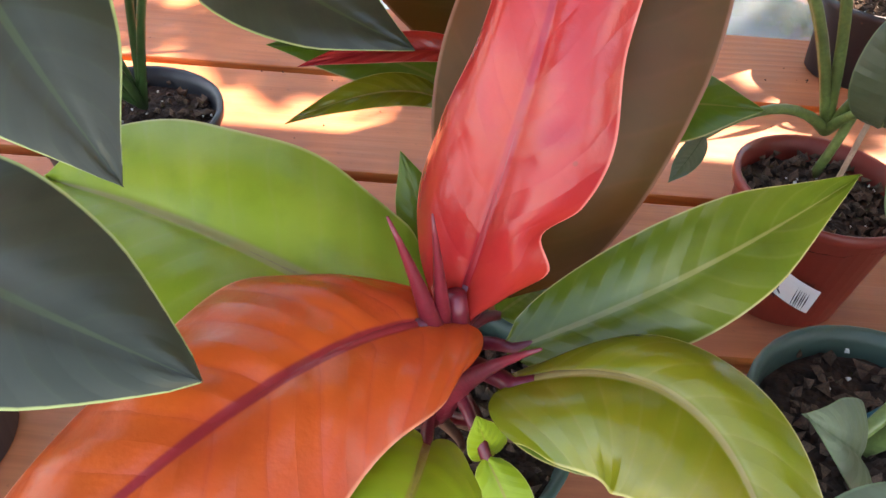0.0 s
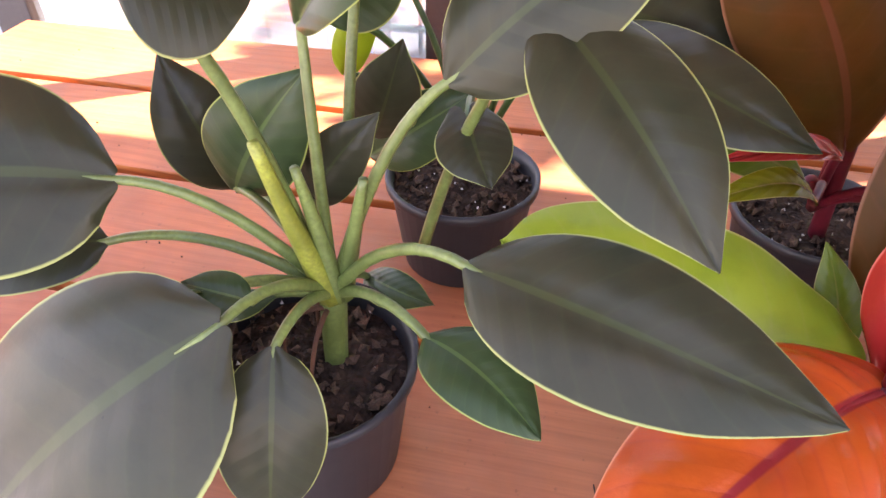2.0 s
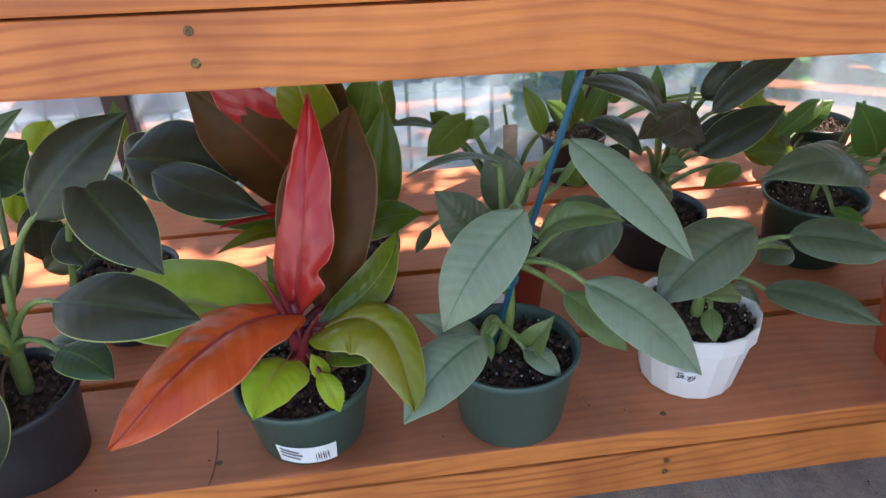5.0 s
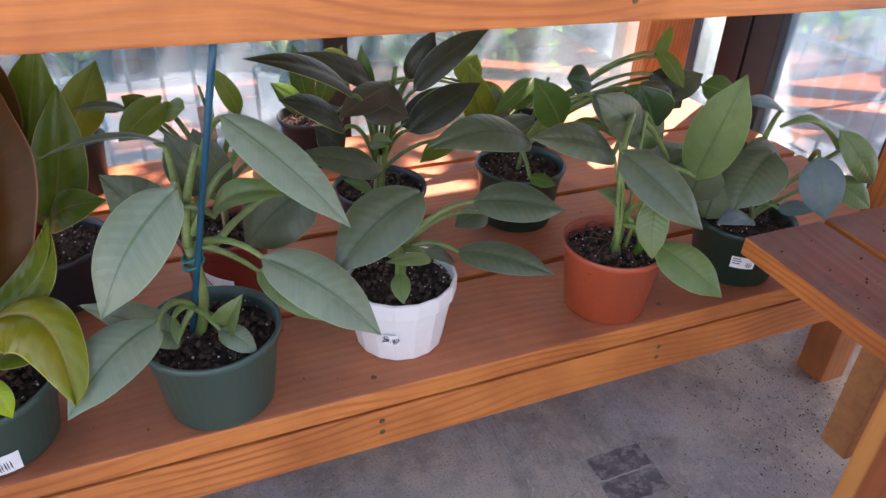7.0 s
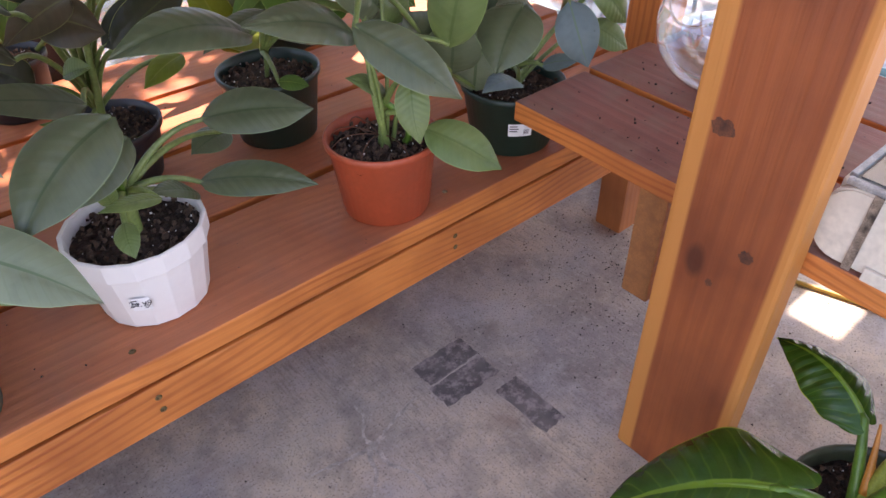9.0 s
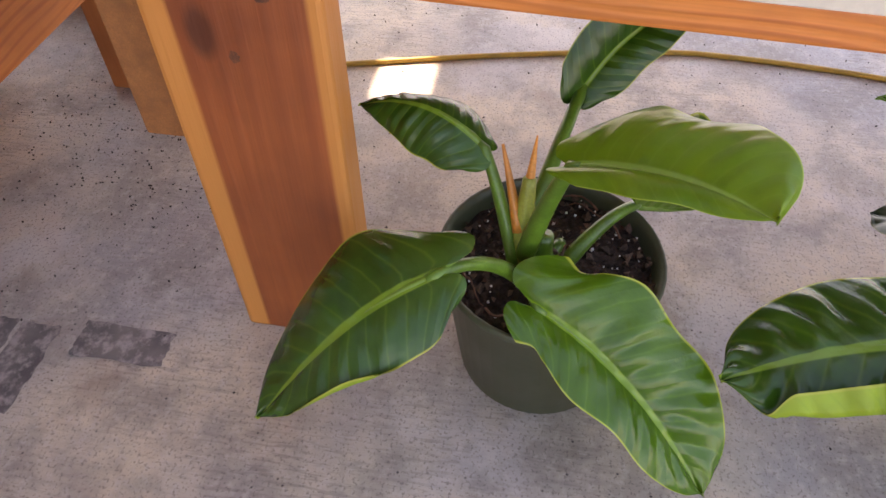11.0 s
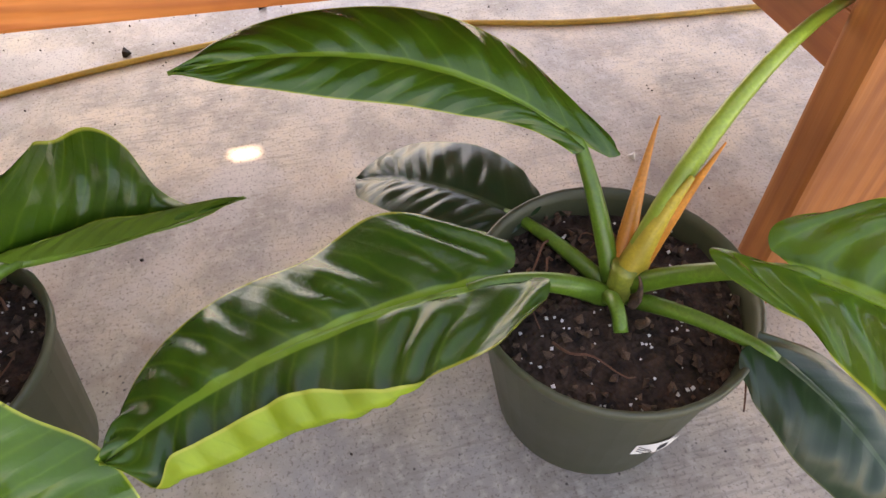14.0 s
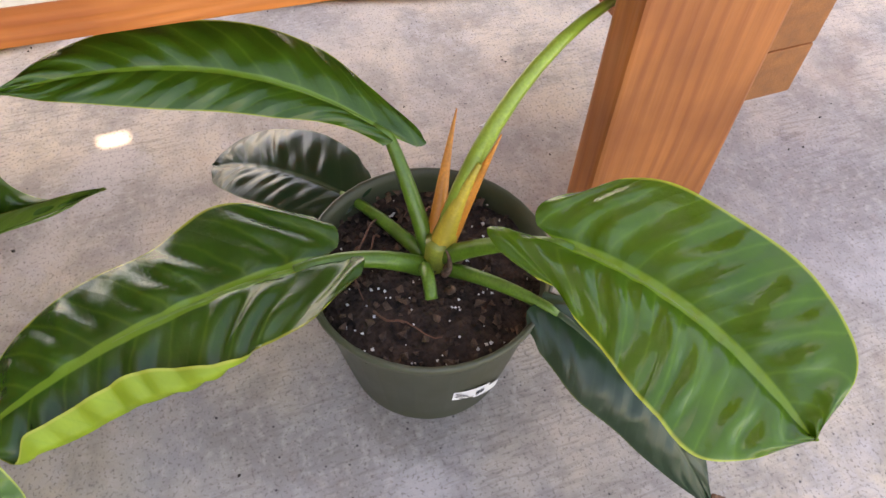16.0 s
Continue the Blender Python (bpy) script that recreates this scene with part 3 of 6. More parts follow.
def blade(plant, base, mid, tip, left, right, mats, stem=None, lob=(0.5, 0.5), outline=(OVATE, OVATE), at=(0.35, 0.35), camber=0.1, quilt=0.5, pairs=9, wave=0.03, roll=None, sr=0.0085, up=(-0.4, -0.1, 0.9), lift=0.3, seed=0, rib=1.0, twist=None):
    """A large blade: its midrib runs base-mid-tip, its two halves reach out to the left and right edge points.
    lob: how far the basal lobes reach back; roll: (share of the half that folds over, from, to) on the right half.
    twist: a direction that the right half takes near the base."""
    b, m, t = Vector(base), Vector(mid), Vector(tip)
    c = 2 * m - 0.5 * (b + t)
    length = (m - b).length + (t - m).length
    ph = seed * 1.7 + 0.4
    spine = lambda u: b * (1 - u) ** 2 + c * 2 * u * (1 - u) + t * u * u  # noqa: E731
    along = lambda u: ((c - b) * (1 - u) + (t - c) * u).normalized()  # noqa: E731
    reach = [Vector(left) - spine(at[0]), Vector(right) - spine(at[1])]
    span = [(v - along(a) * v.dot(along(a))).length for v, a in zip(reach, at)]
    nu, nv = (84, 26) if quilt > 0 else (40, 16)

    def spot(u, v):
        k, s = (0, -v) if v < 0 else (1, v)
        ax = along(u)
        d = (reach[k] - ax * reach[k].dot(ax)).normalized()
        if twist and k:
            d = d.lerp(Vector(twist).normalized(), max(0.0, 1 - u / (at[1] + 0.1)))
            d = (d - ax * d.dot(ax)).normalized()
        n = ax.cross(d) * (-1 if k else 1)
        n = n if n.dot(Vector(up)) > 0 else -n
        w = span[k] * keyed(outline[k], u)
        w *= 1 + wave * math.sin(u * 15 + ph + 2 * k) * min(1.0, 3 * (1 - u))
        fold = 1.0
        if roll and k and roll[1] < u < roll[2]:
            f = (u - roll[1]) / (roll[2] - roll[1])
            g = min(1.0, 1.9 * f, 5.0 * (1 - f))
            fold = 1 - roll[0] * g * g * (3 - 2 * g)
        flat = min(s, fold)
        rise = camber * span[k] * math.sin(math.pi * min(1.0, flat)) * (0.4 + 0.6 * math.sin(math.pi * min(1, u + 0.15)))
        if quilt > 0:
            cell = u * pairs - flat * 1.6 + 0.16 * math.sin(4 * flat + ph + 7 * u)
            rise += quilt * 0.075 * span[k] * (math.sqrt(math.sin(math.pi * cell) ** 2 + 0.03) - 0.17) * math.sin(math.pi * min(1.0, flat)) ** 0.7 * (0.65 + 0.35 * math.sin(u * 21 + ph + 3 * k))
            rise += quilt * 0.018 * span[k] * math.sin(cell * 4 + 7 * flat) * math.sin(math.pi * flat)
        rise += wave * span[k] * 1.3 * math.sin(u * 11 + ph + 3 * k) * flat**2
        rise -= 0.03 * span[k] * math.exp(-((s / 0.07) ** 2))
        p = spine(u) + d * w * flat + n * rise
        p -= along(0) * lob[k] * span[k] * max(0.0, math.sin(math.pi * min(1.0, 0.12 + 0.88 * s) ** 0.9)) ** 0.8 * (1 - u) ** 6 * min(1.0, s / 0.12)
        if s > fold:
            run, tight = (s - fold) * w, 0.004
            turn = min(2.75, run / tight)
            rest = run - turn * tight
            p += d * (tight * math.sin(turn) + rest * math.cos(turn)) + n * (tight * (1 - math.cos(turn)) + rest * math.sin(turn))
        return p

    grid = [[spot(i / nu, 2 * j / nv - 1) for j in range(nv + 1)] for i in range(nu + 1)]
    sign = 1 if (grid[nu // 2 + 1][nv // 2] - grid[nu // 2][nv // 2]).cross(grid[nu // 2][nv // 2 + 2] - grid[nu // 2][nv // 2 - 2]).dot(Vector(up)) > 0 else -1

    def out(i, j):
        a = grid[min(i + 1, nu)][j] - grid[max(i - 1, 0)][j]
        e = grid[i][min(j + 1, nv)] - grid[i][max(j - 1, 0)]
        q = a.cross(e)
        return q.normalized() * sign if q.length > 1e-12 else Vector(up).normalized()

    bm = bmesh.new()
    uv = bm.loops.layers.uv.new("UVMap")
    for k in (0, 1):
        vs = [[bm.verts.new(grid[i][j] - out(i, j) * 0.001 * k) for j in range(nv + 1)] for i in range(nu + 1)]
        for i in range(nu):
            for j in range(nv):
                ids = [(i, j), (i + 1, j), (i + 1, j + 1), (i, j + 1)]
                if (sign < 0) != (k == 1):
                    ids = [ids[0], ids[3], ids[2], ids[1]]
                f = bm.faces.new([vs[a][e] for a, e in ids])
                f.material_index = k
                for loop, (a, e) in zip(f.loops, ids):
                    loop[uv].uv = (a / nu, e / nv)
    ob = part("leaf", bm, mats, plant)
    half = nv // 2
    pts = [grid[int(nu * q)][half] - out(int(nu * q), half) * 0.0035 for q in (0.02 + 0.93 * i / 11 for i in range(12))]
    part("midrib", tube(pts, [0.0055 * rib * (1 - 0.88 * i / 11) + 0.0004 for i in range(12)], 8), mats[2], ob)
    if stem:
        s0 = Vector(stem)
        ctrl = (s0 + b) / 2 + Vector((0, 0, lift * (b - s0).length))
        under = -out(1, half) * 0.003
        pts = bez(s0, ctrl, b + under, 10) + [spine(0.05) + under]
        part("petiole", tube(pts, [sr * (1.3 - 0.05 * i) for i in range(11)] + [sr * 0.55], 10), STEM_OF.get(plant.name, STEM_G), ob)
    return ob


def pot(plant, at, r, h, material, r_base=None, facets=40, rim=0.014, fill=0.82, perlite=30, seed=1):
    """A thin-walled pot with a lip, its soil and what lies in it."""
    x, y, z = at
    rb = r_base or r * 0.78
    inner = r - 0.006
    prof = [(0.001, 0.0), (rb - 0.006, 0.0), (rb, 0.004), (r - 0.007, h - rim - 0.006), (r, h - rim), (r + 0.001, h - 0.002), (r - 0.002, h), (inner, h - 0.002), (inner - 0.004, h - rim), (rb - 0.003, 0.01)]
    body = part("pot", lathe(prof, at, facets), material, plant, smooth=facets > 20)
    rng = random.Random(seed)
    sz, sr_ = z + h * fill, rb + (r - rb) * fill - 0.004
    bm = bmesh.new()
    rings = [[bm.verts.new((x + sr_ * k / 9 * math.cos(a), y + sr_ * k / 9 * math.sin(a), sz + 0.010 * noise.noise(Vector((x * 9 + k * math.cos(a), y * 7 + k * math.sin(a), seed))) + 0.010 * (1 - k / 9))) for a in (2 * math.pi * i / 36 for i in range(36))] for k in range(1, 10)]
    top = bm.verts.new((x, y, sz + 0.011))
    for i in range(36):
        bm.faces.new((top, rings[0][i], rings[0][(i + 1) % 36]))
        for a, b in zip(rings, rings[1:]):
            bm.faces.new((a[i], b[i], b[(i + 1) % 36], a[(i + 1) % 36]))
    soil = part("soil", bm, SOIL, plant, "dark crumbly potting soil")

    def scatter(count):
        for _ in range(count):
            a, d = rng.uniform(0, 6.28), sr_ * 0.97 * math.sqrt(rng.random())
            yield Vector((x + d * math.cos(a), y + d * math.sin(a), sz + 0.009))
    if perlite:
        tagged(part("perlite", chunks(scatter(perlite), 0.0026, rng, 0.9), PERLITE, soil, smooth=False), kind="stuff")
    tagged(part("mulch", chunks(scatter(170), 0.008, rng, 0.6), BARK, soil, smooth=False), kind="stuff")
    return body


def sticker(plant, at, r, angle, span, z, h, slant=0.0, bars=True):
    """A paper label bent round a pot of radius r."""
    def patch(a0, a1, z0, z1, rr):
        bm = bmesh.new()
        k = 8
        rows = [[bm.verts.new((at[0] + rr(zz) * math.cos(a0 + (a1 - a0) * i / k), at[1] + rr(zz) * math.sin(a0 + (a1 - a0) * i / k), zz + slant * (i / k - 0.5))) for i in range(k + 1)] for zz in (z0, z1)]
        for i in range(k):
            bm.faces.new((rows[0][i], rows[0][i + 1], rows[1][i + 1], rows[1][i]))
        return bm
    grow = (r[1] - r[0]) / (r[3] - r[2])
    rad = lambda e: (lambda zz: r[0] + (zz - r[2]) * grow + e)  # noqa: E731
    lab = part("label", patch(angle - span / 2, angle + span / 2, z, z + h, rad(0.0012)), PAPER, plant, "white printed paper label")
    if bars:
        for k in range(3):
            zz = z + h * (0.78 - 0.2 * k)
            part("print_line", patch(angle - span * 0.44, angle - span * (0.12 - 0.05 * (k % 2)), zz, zz + h * 0.08, rad(0.002)), INK, lab)
        for k in range(6):
            a = angle + span * (0.14 + 0.04 * k)
            part("barcode_bar", patch(a, a + span * (0.015 + 0.008 * (k % 2)), z + h * 0.16, z + h * 0.55, rad(0.002)), INK, lab)
    return lab


# ---- structure ----
tagged(part("floor", box(-0.7, 4.6, -3.6, 1.36, -0.12, 0.0), CONCRETE, smooth=False), "worn grey concrete floor slab with stains", "floor", kind="structure")
tagged(part("ground", box(-400, 400, -400, 400, -0.6, -0.16), PAVING, smooth=False), "pale sunlit paving around the shelter", "ground", kind="structure")


def windows():
    y0, y1 = 1.27, 1.33
    for k, (a, b) in enumerate(((-0.62, -0.5), (0.62, 0.70), (2.12, 2.20), (3.56, 3.66))):
        tagged(part("mullion", box(a, b, y0, y1 + 0.03, 0.0, 2.6, 0.006), FRAME_DARK, smooth=False), "dark bronze window mullion", "window frame", "window mullions", "structure")
    for k, (a, b) in enumerate(((-0.5, 0.62), (0.70, 2.12), (2.20, 3.56))):
        w = tagged(part(f"window_{k + 1}", box(a, b, 1.295, 1.305, 0.08, 2.5), GLASS, smooth=False), "slightly hazy window pane in a dark frame", "window", kind="structure")
        w.visible_shadow = False
        for z in (0.0, 2.5):
            part("window_rail", box(a, b, y0 + 0.01, y1, z, z + 0.08, 0.005), FRAME_DARK, w, smooth=False)
    for a, b in ((0.85, 0.975), (0.985, 1.11), (0.28, 0.36)):
        tagged(part("mullion", box(3.6, 3.68, a, b, 0.0, 2.6, 0.006), FRAME_DARK, smooth=False), "dark bronze window mullion", "window frame", "window mullions", "structure")
    for k, (a, b) in enumerate(((0.36, 0.85), (1.11, 1.27))):
        w = tagged(part(f"window_{k + 4}", box(3.635, 3.645, a, b, 0.08, 2.5), GLASS, smooth=False), "slightly hazy window pane in a dark frame", "window", kind="structure")
        w.visible_shadow = False
        for z in (0.0, 2.5):
            part("window_rail", box(3.61, 3.67, a, b, z, z + 0.08, 0.005), FRAME_DARK, w, smooth=False)


windows()


def roof():
    """A flat roof in strips, added out of view to shade the benches. Two small gaps drop sun patches on the floor; one
    corner is left out to brighten the near floor.
    """
    bm = bmesh.new()
    shift = Vector((sun_dir.x, sun_dir.y, 0)) * (2.6 / sun_dir.z)
    # floor spots that get a sun patch; the gaps are cut sunwards of them
    holes = [(3.32, 3.48, -0.59, -0.46), (3.215, 3.24, -1.25, -1.20)]
    xs = sorted({1.3, 3.0, 7.0, *(h[i] + shift.x for h in holes for i in (0, 1))})
    ys = sorted({-2.4, -0.85, 1.6, *(h[i] + shift.y for h in holes for i in (2, 3))})
    for xa, xb in zip(xs, xs[1:]):
        for ya, yb in zip(ys, ys[1:]):
            mx, my = (xa + xb) / 2 - shift.x, (ya + yb) / 2 - shift.y
            if any(h[0] < mx < h[1] and h[2] < my < h[3] for h in holes) or (xb <= 3.0 and yb <= -0.85):
                continue
            b2 = box(xa, xb, ya, yb, 2.6, 2.606)
            me = bpy.data.meshes.new("tmp")
            b2.to_mesh(me)
            b2.free()
            bm.from_mesh(me)
            bpy.data.meshes.remove(me)
    return bm


tagged(part("ceiling", roof(), ROOF_M, smooth=False), "translucent pale roof sheet added out of view to shade the benches", "ceiling", kind="structure")

# ---- plant bench ----
TOP = 0.458
bench = thing("plant_bench", (1.5, 0.6, 0), "orange-stained timber plant bench with slatted top", "bench")
WOODS = (ORANGE_WOOD, TOP_WOOD, END_WOOD)
for k in range(4):
    board("slat", bench, -0.45, 3.56, 0.305 * k, 0.305 * k + 0.283, TOP - 0.046, TOP, WOODS)
board("apron", bench, -0.45, 3.30, 0.008, 0.046, 0.298, 0.397, (ORANGE_WOOD, ORANGE_WOOD, END_WOOD))
board("back_rail", bench, -0.45, 3.50, 1.14, 1.18, 0.316, 0.408, (ORANGE_WOOD, ORANGE_WOOD, END_WOOD))
for x in (-0.3, 3.26):
    for y in (0.045, 1.04):
        board("leg", bench, x, x + 0.09, y, y + 0.09, 0, TOP - 0.05, (POST_WOOD, POST_WOOD, END_WOOD))
    board("bearer", bench, x + 0.092, x + 0.13, 0.045, 1.13, 0.316, 0.41, (ORANGE_WOOD, ORANGE_WOOD, END_WOOD))
for x, y0, y1 in ((3.33, 1.19, 1.262),):
    board("upright", bench, x, x + 0.20, y0, y1, 0, 2.2, (ORANGE_WOOD, ORANGE_WOOD, END_WOOD))

upper = thing("upper_shelf", (1.2, 0.3, 1.12), "orange-stained timber upper shelf over the bench", "shelf")
SAG = Matrix.Translation((0, 0, 0.010)) @ Matrix.Rotation(radians(1.25), 4, "Y")
rail = board("front_rail", upper, -0.45, 3.34, -0.010, 0.028, 1.124, 1.214, (ORANGE_WOOD, ORANGE_WOOD, END_WOOD))
rail.matrix_basis = rail.matrix_basis @ SAG
for k in range(2):
    shelf_slat = board("slat", upper, -0.45, 3.34, -0.016 + 0.19 * k, 0.167 + 0.19 * k, 1.218, 1.258, WOODS)
    shelf_slat.matrix_basis = shelf_slat.matrix_basis @ SAG
for x in (-0.42, 3.24):
    board("post", upper, x, x + 0.088, 0.03, 0.118, TOP, 1.216, (ORANGE_WOOD, ORANGE_WOOD, END_WOOD))
    board("arm", upper, x, x + 0.04, 0.12, 1.2, 1.13, 1.212, (ORANGE_WOOD, ORANGE_WOOD, END_WOOD))


def screw(parent, x, y, z, facing):
    """A countersunk screw head; facing: 0 towards -y, 1 upwards, 2 towards -x."""
    bm = lathe([(0.0005, 0.0006), (0.0016, 0.0006), (0.0018, 0.0012), (0.005, 0.0014), (0.0062, 0.0002)], (0, 0, 0), 12)
    m = Matrix.Translation((x, y, z)) @ ((Matrix.Rotation(radians(90), 4, "X"), Matrix.Identity(4), Matrix.Rotation(radians(-90), 4, "Y"))[facing])
    bmesh.ops.transform(bm, matrix=m, verts=bm.verts)
    part("screw", bm, STEEL, parent)


for x in (1.23, 2.33):
    for z in (1.170, 1.207):
        screw(upper, x, -0.0102, z - 0.012 + 0.0218 * (1.9 - x), 0)
for x in (1.19, 1.91, 2.57):
    for z in (0.345, 0.375):
        screw(bench, x, 0.0058, z - 0.004, 0)
for x, y in ((1.905, 0.04), (2.58, 0.05), (1.1, 0.05), (1.91, 0.16), (2.6, 0.2)):
    screw(bench, x, y, TOP + 0.0002, 1)
bm = tube(bez((1.09, 0.002, TOP + 0.0006), (1.10, 0.06, TOP + 0.0006), (1.085, 0.13, TOP + 0.0006), 8), 0.0009, 5, 0.5)
part("crack", bm, CRUMB, bench)

# ---- second bench ----
deck = thing("side_bench", (3.0, -1.2, 0), "red-brown plank bench on square cedar posts", "bench")
DECK = (ORANGE_WOOD, DECK_WOOD, END_WOOD)
for k, e in enumerate((0.0, 0.004, -0.006)):
    plank = board("plank", deck, 2.728 + 0.235 * k, 2.728 + 0.235 * k + 0.215, -3.2, 0.002 + e, 0.537, 0.580, DECK)
    plank.matrix_basis = plank.matrix_basis @ Matrix.Rotation(radians(-2.0), 4, "Y")
for y in (-0.618, -2.13):
    board("post", deck, 2.668, 2.726, y if y > -1 else y - 0.02, y + 0.206, 0.0, 2.2, ((SAP_POST if y > -1 else PLAIN_POST), POST_WOOD, END_WOOD), bevel=0.007)
board("bearer", deck, 2.735, 3.42, -0.372, -0.312, 0.335, 0.578, (POST_WOOD, POST_WOOD, END_WOOD))
for z0, z1 in ((0.225, 0.318), (0.3195, 0.410), (0.4115, 0.505)):
    board("bearer", deck, 2.735, 3.42, -2.315, -2.136, z0, z1, (POST_WOOD, POST_WOOD, END_WOOD))
board("rear_post", deck, 3.45, 3.54, 0.135, 0.225, 0.0, 2.2, (ORANGE_WOOD, ORANGE_WOOD, END_WOOD))



def knot(y, z, ry, rz):
    """A dark knot, a hair proud of the post's face."""
    bm = bmesh.new()
    rng = random.Random(int(1000 * z))
    rim = [bm.verts.new((2.6674 - 0.0002, y + ry * f * math.cos(a), z + rz * f * math.sin(a))) for a, f in ((2 * math.pi * k / 22, rng.uniform(0.75, 1.1)) for k in range(22))]
    bm.faces.new(rim[::-1])
    part("knot", bm, KNOT, deck, smooth=False)


for y, z, ry, rz in ((-0.467, 0.785, 0.021, 0.015), (-0.554, 0.598, 0.012, 0.012), (-0.509, 0.519, 0.007, 0.008)):
    knot(y, z, ry, rz)

# ---- white tray with glass ----
tray = thing("glass_topped_case", (2.9, -1.0, 0.646), "chipped white wooden case with metal straps and glass", "display case")


def round_ended(x0, x1, y0, y1, z0, z1, r):
    """A board with its four corners rounded off."""
    bm = bmesh.new()
    ring = []
    for cy, cz, a0 in ((y1 - r, z1 - r, 0), (y0 + r, z1 - r, 90), (y0 + r, z0 + r, 180), (y1 - r, z0 + r, 270)):
        ring += [(cy + r * math.cos(radians(a0 + 15 * k)), cz + r * math.sin(radians(a0 + 15 * k))) for k in range(7)]
    front = bm.faces.new([bm.verts.new((x0, y, z)) for y, z in ring])
    made = bmesh.ops.extrude_face_region(bm, geom=[front])
    bmesh.ops.translate(bm, verts=[v for v in made["geom"] if isinstance(v, bmesh.types.BMVert)], vec=(x1 - x0, 0, 0))
    bmesh.ops.recalc_face_normals(bm, faces=bm.faces)
    bmesh.ops.bevel(bm, geom=[e for e in bm.edges if abs(e.verts[0].co.x - e.verts[1].co.x) < 1e-6], offset=0.003, segments=2, affect="EDGES")
    return bm


part("front_board", round_ended(2.735, 2.756, -1.54, -0.604, 0.647, 0.768, 0.042), WHITE_WOOD, tray, smooth=False)
part("skirt", box(2.7275, 2.7335, -1.45, -0.692, 0.642, 0.664, 0.002), WHITE_WOOD, tray, "chipped white lower strip", smooth=False)
part("back_board", box(3.09, 3.11, -1.5, -0.63, 0.647, 0.765, 0.004), WHITE_WOOD, tray, smooth=False)
for y in (-0.63, -1.5):
    part("end_board", box(2.757, 3.088, y, y + 0.02, 0.647, 0.765, 0.004), WHITE_WOOD, tray, smooth=False)
for y in (-0.675, -1.45):
    part("strap", box(2.7315, 2.734, y, y + 0.013, 0.642, 0.772, 0.001), RUST, tray, smooth=False)
for x in (2.745, 3.1):
    part("glass_frame", box(x - 0.006, x + 0.006, -1.5, -0.62, 0.767, 0.776, 0.002), GREY_METAL, tray, smooth=False)
for y in (-0.62, -1.05, -1.49):
    part("glass_frame", box(2.76, 3.085, y - 0.005, y + 0.005, 0.767, 0.776, 0.002), GREY_METAL, tray, smooth=False)
part("base_board", box(2.757, 3.088, -1.48, -0.632, 0.648, 0.656), CASE_BED, tray, smooth=False)
part("glass_pane", box(2.76, 3.085, -1.48, -0.63, 0.772, 0.775), CASE_GLASS, tray, smooth=False).visible_shadow = False

tray.location.z -= 0.044
tray.rotation_euler = (radians(2.0), 0, 0)

# ---- glass globe ----
globe = thing("glass_globe", (3.08, -0.23, 0.629), "clear glass globe terrarium with a round opening", "terrarium")
bm = bmesh.new()
bmesh.ops.create_uvsphere(bm, u_segments=40, v_segments=24, radius=0.138, matrix=Matrix.Translation((3.08, -0.23, 0.767)))
gone = [v for v in bm.verts if (v.co - Vector((3.08, -0.23, 0.767))).normalized().dot(Vector((-0.75, 0.1, 0.65)).normalized()) > 0.86]
bmesh.ops.delete(bm, geom=gone, context="VERTS")
part("bowl", bm, CLEAR, globe).visible_shadow = False
ring = Vector((-0.75, 0.1, 0.65)).normalized()
u_, v_ = ring.orthogonal().normalized(), ring.cross(ring.orthogonal().normalized())
part("lip", tube([Vector((3.08, -0.23, 0.767)) + ring * 0.119 + 0.069 * (math.cos(a) * u_ + math.sin(a) * v_) for a in (2 * math.pi * k / 28 for k in range(29))], 0.003, 6), CLEAR, globe)

# ---- plants: pots ----
def potted(name, at, r, h, material, label, stem=STEM_G, **kw):
    root = thing(name, at, label, "potted plant", "potted plants")
    STEM_OF[root.name] = stem
    pot(root, at, r, h, material, **kw)
    return root


dark_plant = potted("potted_philodendron", (0.770, 0.112, TOP), 0.116, 0.165, BLACK_POT, "dark green philodendron in a black nursery pot", STEM_G, seed=2, perlite=8)
dark_plant_b = potted("potted_philodendron", (0.86, 0.50, TOP), 0.112, 0.15, BLACK_POT, "dark olive philodendron in a black pot near the window", STEM_DK, seed=3)
orange_plant = potted("potted_orange_philodendron", (1.262, 0.113, TOP), 0.121, 0.135, GREEN_POT, "philodendron with coral red and orange leaves, labelled green pot", STEM_RED, seed=4)
reddish_plant = potted("potted_orange_philodendron", (1.35, 0.53, TOP), 0.112, 0.14, BLACK_POT, "philodendron with brown and red leaves, black pot", STEM_RED, seed=5)
staked_plant = potted("potted_silver_philodendron", (1.630, 0.092, TOP), 0.120, 0.165, GREEN_POT, "silvery philodendron tied to a blue stake, green pot", STEM_G, seed=6)
tagged_plant = potted("potted_heartleaf_philodendron", (1.690, 0.435, TOP), 0.10, 0.165, RED_POT, "yellow-green heartleaf plant with a tag, dark red pot", STEM_G, seed=7)
white_pot_plant = potted("potted_silver_philodendron", (1.995, 0.15, TOP), 0.115, 0.155, WHITE_POT, "silvery philodendron in a faceted white plastic pot", STEM_G, facets=16, rim=0.035, seed=8)
terracotta_plant = potted("potted_silver_philodendron", (2.465, 0.10, TOP), 0.112, 0.165, TERRA_POT, "silvery philodendron in a terracotta-coloured plastic pot", STEM_G, seed=9)
trailing_plant = potted("potted_silver_philodendron", (2.845, 0.12, TOP), 0.118, 0.15, DKGREEN_POT, "trailing grey-green philodendron in a dark green pot", STEM_G, seed=10)
